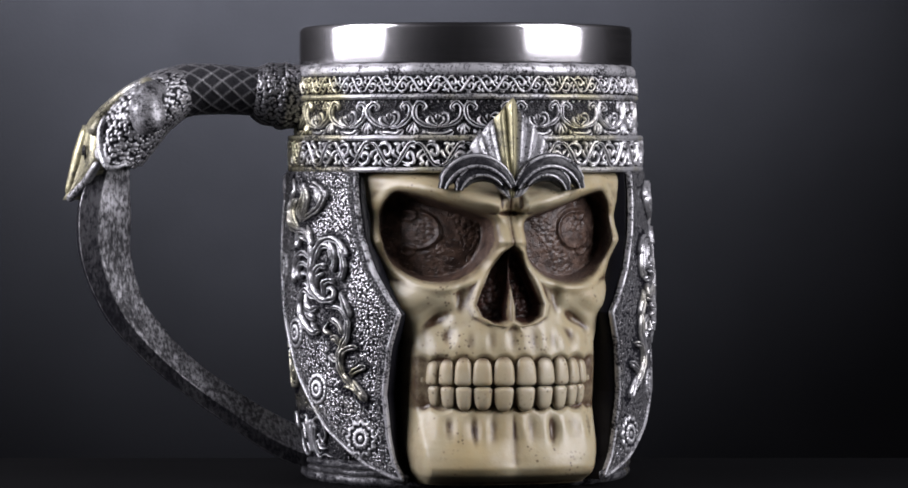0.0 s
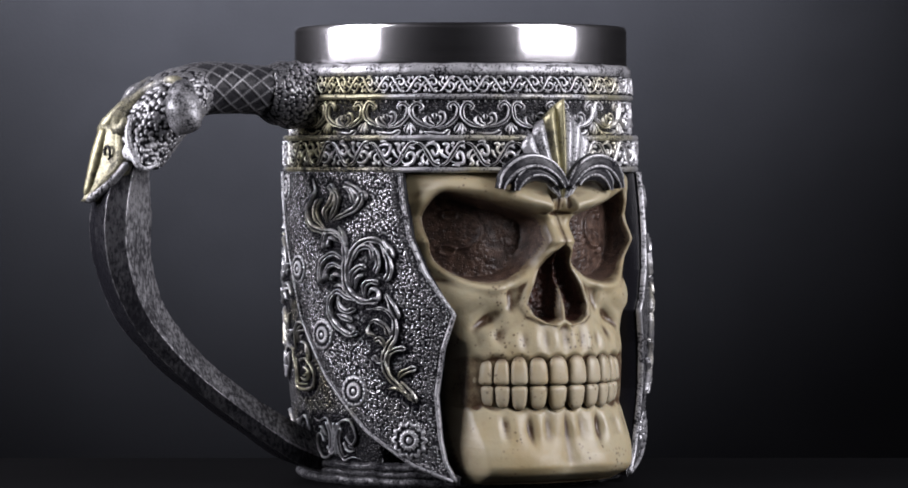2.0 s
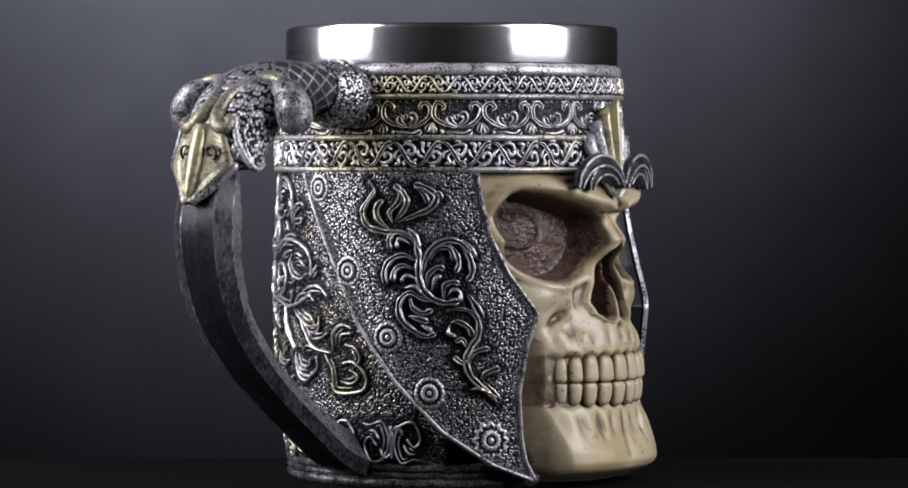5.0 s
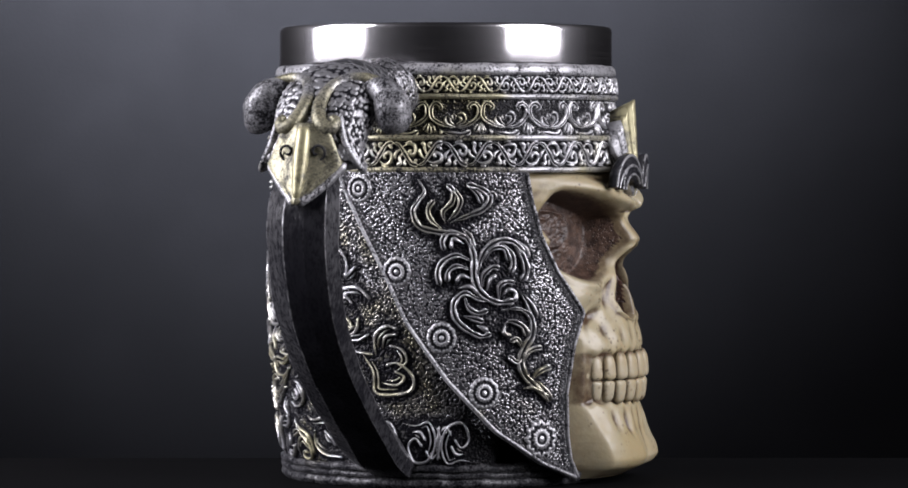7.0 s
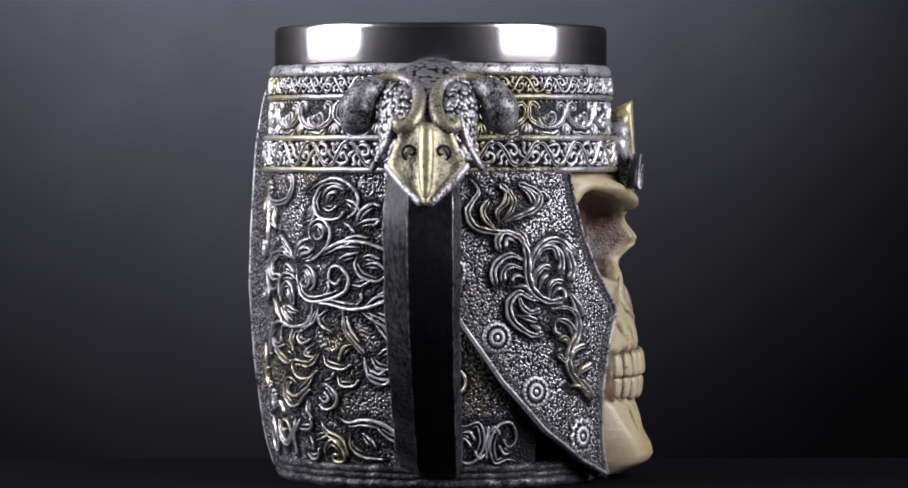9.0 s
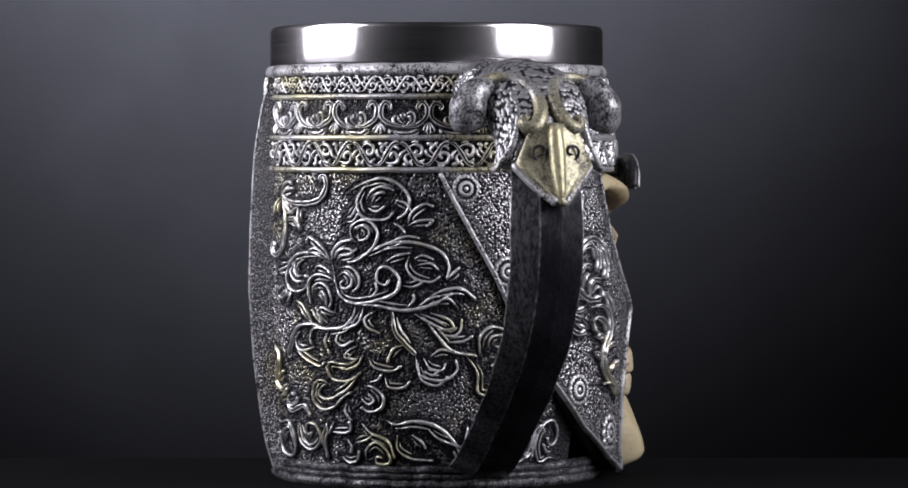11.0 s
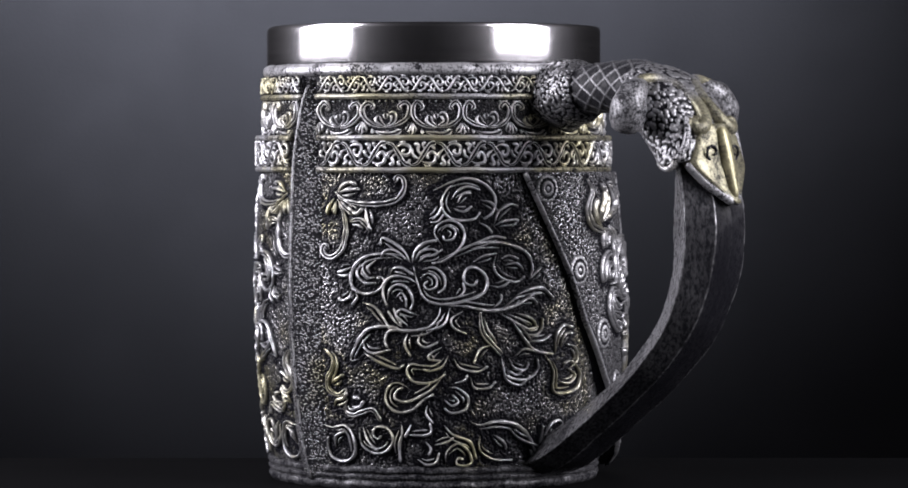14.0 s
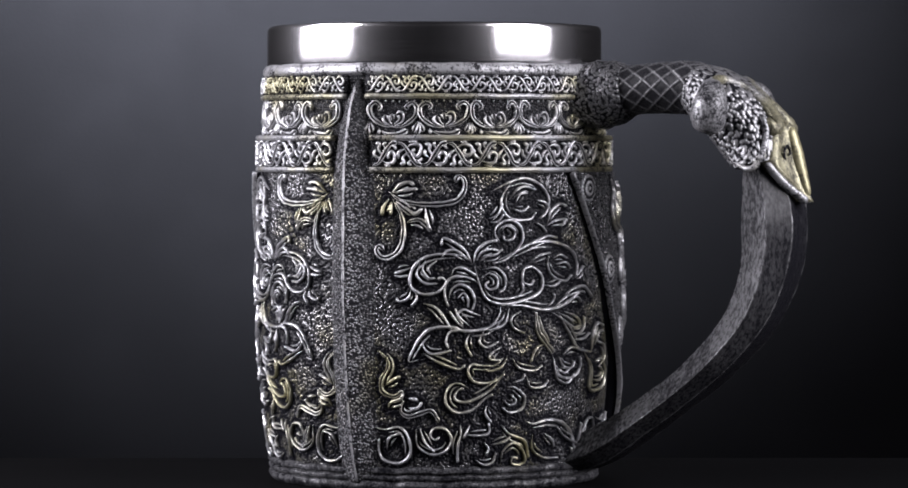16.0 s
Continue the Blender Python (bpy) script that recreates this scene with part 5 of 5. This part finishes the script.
def make_handle():
    handle = loft("handle", [(92.6, 84.5, 3.8, 7.4), (94.0, 78, 5.2, 8.5), (95.2, 71.0, 6.6, 9.1), (95.0, 57.4, 6.4, 9.2), (90.6, 44.4, 5.4, 9.0), (83.4, 34.9, 4.7, 8.8), (74.0, 26.2, 4.2, 8.6), (62.0, 17.4, 4.2, 8.5), (47, 8.2, 4.7, 8.3), (38, 5.0, 4.4, 8.0)],
                  faceted([(-0.50, -1), (0.38, -1), (0.88, 0.25), (0.70, 1.0), (0.1, 1.05), (-0.48, 1.0), (-1.14, 0.30)]), 70, HORN, mug, "curved dark horn-shaped lower grip with worn silver edges",
                  lambda s, q: 0.014 * math.sin(s * 37 + q * 9) + 0.008 * math.sin(s * 97 + q * 31) + 0.006 * math.sin(s * 173 - q * 57),
                  tones=[0.8, 1.0, 0.35, 0.35, 1.0, 0.8, 0.8, 1.0, 0.42, 0.40, 1.0, 0.32, 0.30, 0.36, 0.30, 0.32, 1.0, 0.40, 0.42, 1.0, 0.8])
    loft("collar", [(41, 99.0, 8.4, 8.8), (47, 99.2, 8.4, 8.8), (48.5, 99.3, 8.8, 9.1), (50, 99.5, 8.3, 8.7), (53, 99.8, 8.0, 8.4), (56, 100.2, 6.6, 7.4)], oval(230), 90, COLLAR, handle, "beaded dark collar where the handle meets the cup", bead=0.85)
    loft("neck", [(52, 100.0, 6.3, 6.8), (58, 100.5, 6.1, 6.6), (66, 100.9, 6.3, 6.9), (74, 100.6, 6.6, 7.6), (80, 98.6, 6.8, 8.2)], oval(96), 220, SCALES, handle, "snake-like neck with a diamond scale pattern",
lambda s, q: 0.07 * net(s, q) * smooth(s, 0.05, 0.15), paint=lambda s, q: 0.36 + 0.6 * net(s, q))
    loft("head", [(73, 101.2, 5.4, 6.5), (78, 99.4, 7.0, 10.6), (83.5, 95.8, 7.6, 12.0), (89, 89.4, 7.8, 11.4), (91.6, 85.4, 7.4, 11.4), (92.8, 83.0, 6.6, 12.2), (93.2, 81.4, 5.8, 12.5)], oval(260, 0.85), 130, HEAD, handle, "beaded silver dragon head", bead=1.1)
    # shield over the muzzle
    verts, n = [], 15
    for i in range(n):
        s = i / (n - 1)
        half = np.interp(s, [0, 0.52, 1], [5.2, 9.6, 0.5])
        for j in range(11):
            q = j / 5 - 1
            ridge = 1.3 * max(0, 1 - abs(q) * half / 1.9)
            edge = 0.8 * max(0, abs(q) * half - (half - 1.2)) / 1.2
            r = 99.3 + 5.2 * s + 0.4 * (1 - s) - 3.4 * (abs(q) * half / 9.6) ** 1.5 + ridge + edge
            verts.append(grip(r, q * half, 91.5 - 19.5 * s))
    m = len(verts)
    verts += [grip(97 + 4.0 * i / (n - 1), (j / 5 - 1) * 0.96 * np.interp(i / (n - 1), [0, 0.52, 1], [5.2, 9.6, 0.5]), 91.5 - 19.5 * i / (n - 1)) - OUT * 0.0035 for i in range(n) for j in range(11)]
    faces = quads(n, 11) + [q[::-1] for q in quads(n, 11, False, m)]
    faces += [(i * 11 + e, (i + 1) * 11 + e, m + (i + 1) * 11 + e, m + i * 11 + e) for i in range(n - 1) for e in (0, 10)]
    faces += [(b + j, b + j + 1, m + b + j + 1, m + b + j) for b in (0, (n - 1) * 11) for j in range(10)]
    shield = recalc(part("muzzle_shield", verts, faces, SHIELD, handle, "pointed shield plate with worn gold and silver paint"))
    tube("shield_ridge", [(99.4, 0, 91.0, 1.8), (101.4, 0, 84, 2.1), (103.5, 0, 77, 1.6), (105.1, 0, 73.2, 0.8)], GOLD, shield)
    for side in (-1, 1):
        tube("shield_edge", [(97.4, side * 9.9, 81.8, 1.1), (100.5, side * 5.4, 76.6, 1.25), (104.9, side * 0.5, 71.9, 1.1)], TRIM, shield)
        pts = []
        for i in range(22):
            q = i / 21
            b = radians(-100 + 400 * q)
            rr = 2.3 * (1 - 0.72 * q)
            pts.append((100.4 + 0.9 * q, side * (3.9 + rr * math.cos(b)), 84.6 + rr * math.sin(b), 0.34))
        tube("scroll", pts, WING, shield)
        tube("brow_ridge", [(85.6, side * 17.4, 98.6, 1.1), (85.0, side * 15.4, 100.8, 1.2), (84.3, side * 12.4, 102.1, 1.2), (84.1, side * 9.4, 102.7, 1.3), (85.3, side * 6.2, 102.5, 1.4), (87.9, side * 3.6, 101.1, 1.5), (90.9, side * 2.2, 98.9, 1.6), (94.1, side * 1.8, 96.0, 1.7), (96.7, side * 2.4, 93.3, 1.8), (98.2, side * 3.8, 90.9, 1.9), (98.1, side * 5.8, 89.9, 1.9), (97.1, side * 7.3, 90.9, 1.7), (96.9, side * 6.9, 92.9, 1.3), (97.5, side * 5.6, 92.9, 0.9)], OLDGOLD, handle, "worn gold-painted brow ridge", m=14, n=44)
        tube("cheek_flare", [(95.4, side * 7.8, 94.0, 0.6), (96.8, side * 8.4, 90.5, 0.85), (97.0, side * 9.6, 86.2, 0.9), (96.2, side * 11.8, 82.4, 0.9), (95.0, side * 13.4, 80.0, 0.8), (92.4, side * 13.0, 80.6, 0.6), (89.6, side * 11.8, 82.0, 0.5)], TRIM, handle)
        tube("curled_horn", [(80.5, side * 8.0, 99.4, 2.4), (83.6, side * 12.2, 100.4, 2.8), (85.0, side * 15.6, 98.8, 3.7), (85.2, side * 17.2, 95.6, 4.6), (84.6, side * 17.3, 92.0, 4.4), (83.6, side * 16.8, 89.4, 3.0)], LUMP, handle, "stubby curled silver horn", m=18, n=34)


def tube(name, rows, mat, parent, label="", m=10, n=24):
    """A rounded bar through rows of radius, sideways, height and half thickness in mm."""
    rows = np.array(rows, dtype=float)
    t = np.concatenate([[0], np.cumsum(np.linalg.norm(np.diff(rows[:, :3], axis=0), axis=1))])
    n = max(n, len(rows))
    s = np.linspace(0, t[-1], n)
    p = np.stack([np.interp(s, t, rows[:, c]) for c in range(4)], 1)
    for _ in range(2):
        p[1:-1, :3] = (p[:-2, :3] + 2 * p[1:-1, :3] + p[2:, :3]) / 4
    d = np.gradient(p[:, :3], axis=0)
    d /= np.linalg.norm(d, axis=1)[:, None]
    verts = []
    ref = np.array([0.3, 0.5, 0.8])
    for i in range(n):
        u = np.cross(d[i], ref)
        u /= np.linalg.norm(u)
        w = np.cross(d[i], u)
        end = min(1.0, math.sqrt(min(i, n - 1 - i) / 1.5 + 0.06))
        for j in range(m):
            q = 2 * math.pi * j / m
            k = p[i, 3] * end
            c = p[i, :3] + u * k * math.cos(q) + w * k * math.sin(q)
            verts.append(grip(c[0], c[1], c[2]))
    faces = quads(n, m) + [(i * m + m - 1, (i + 1) * m + m - 1, (i + 1) * m, i * m) for i in range(n - 1)]
    faces += [tuple(range(m)), tuple(range((n - 1) * m, n * m))[::-1]]
    return recalc(part(name, verts, faces, mat, parent, label))


COLLAR = antique_silver("beaded_dark_collar", crown=0.5, gold=0.0, cover=0.8, bright=0.40, rough=(0.24, 0.38), metal=0.9)
LUMP = antique_silver("pitted_silver", gold=-0.2, cover=0.5, bright=0.46, rough=(0.32, 0.5), blotch=260.0, soft=0.08)
OLDGOLD = antique_silver("old_gold", gold=1.0, cover=0.65, soft=0.10, bright=0.48, rough=(0.34, 0.50), blotch=160.0)
SHIELD = antique_silver("shield_dull_gold", gold=1.5, cover=0.7, soft=0.1, bright=0.46, rough=(0.3, 0.5), blotch=220.0)

make_body()
make_liner()
make_bands()
make_spine()
make_cheek(False)
make_cheek(True)
make_panels()
make_teeth(make_face())
make_crest()
make_handle()


# ---- motion: the mug turns on a plate whose axis is a little off the cup's ----
def motions():
    TURN = [(0, -0.00), (0.5, 4.30), (1, 8.61), (1.5, 12.95), (2, 17.34), (2.5, 21.77), (3, 26.24), (3.5, 30.73), (4, 35.22), (6.5, 57.74), (7, 62.20), (7.5, 66.68), (8, 71.20), (8.5, 75.74), (9, 80.29), (11.5, 103.44), (12, 108.17), (12.5, 112.89), (13, 117.61), (13.5, 122.33), (14, 127.05), (14.5, 131.77), (15, 136.49), (15.5, 141.22), (16, 145.96)]
    rows = []
    for t, turn in TURN:
        a = radians(turn)
        x, y = 0.0033, 0.0039
        rows.append((t, pose(x * math.cos(a) - y * math.sin(a), x * math.sin(a) + y * math.cos(a), 0.0, 0, 0, turn)))
    walk(mug, rows)


motions()
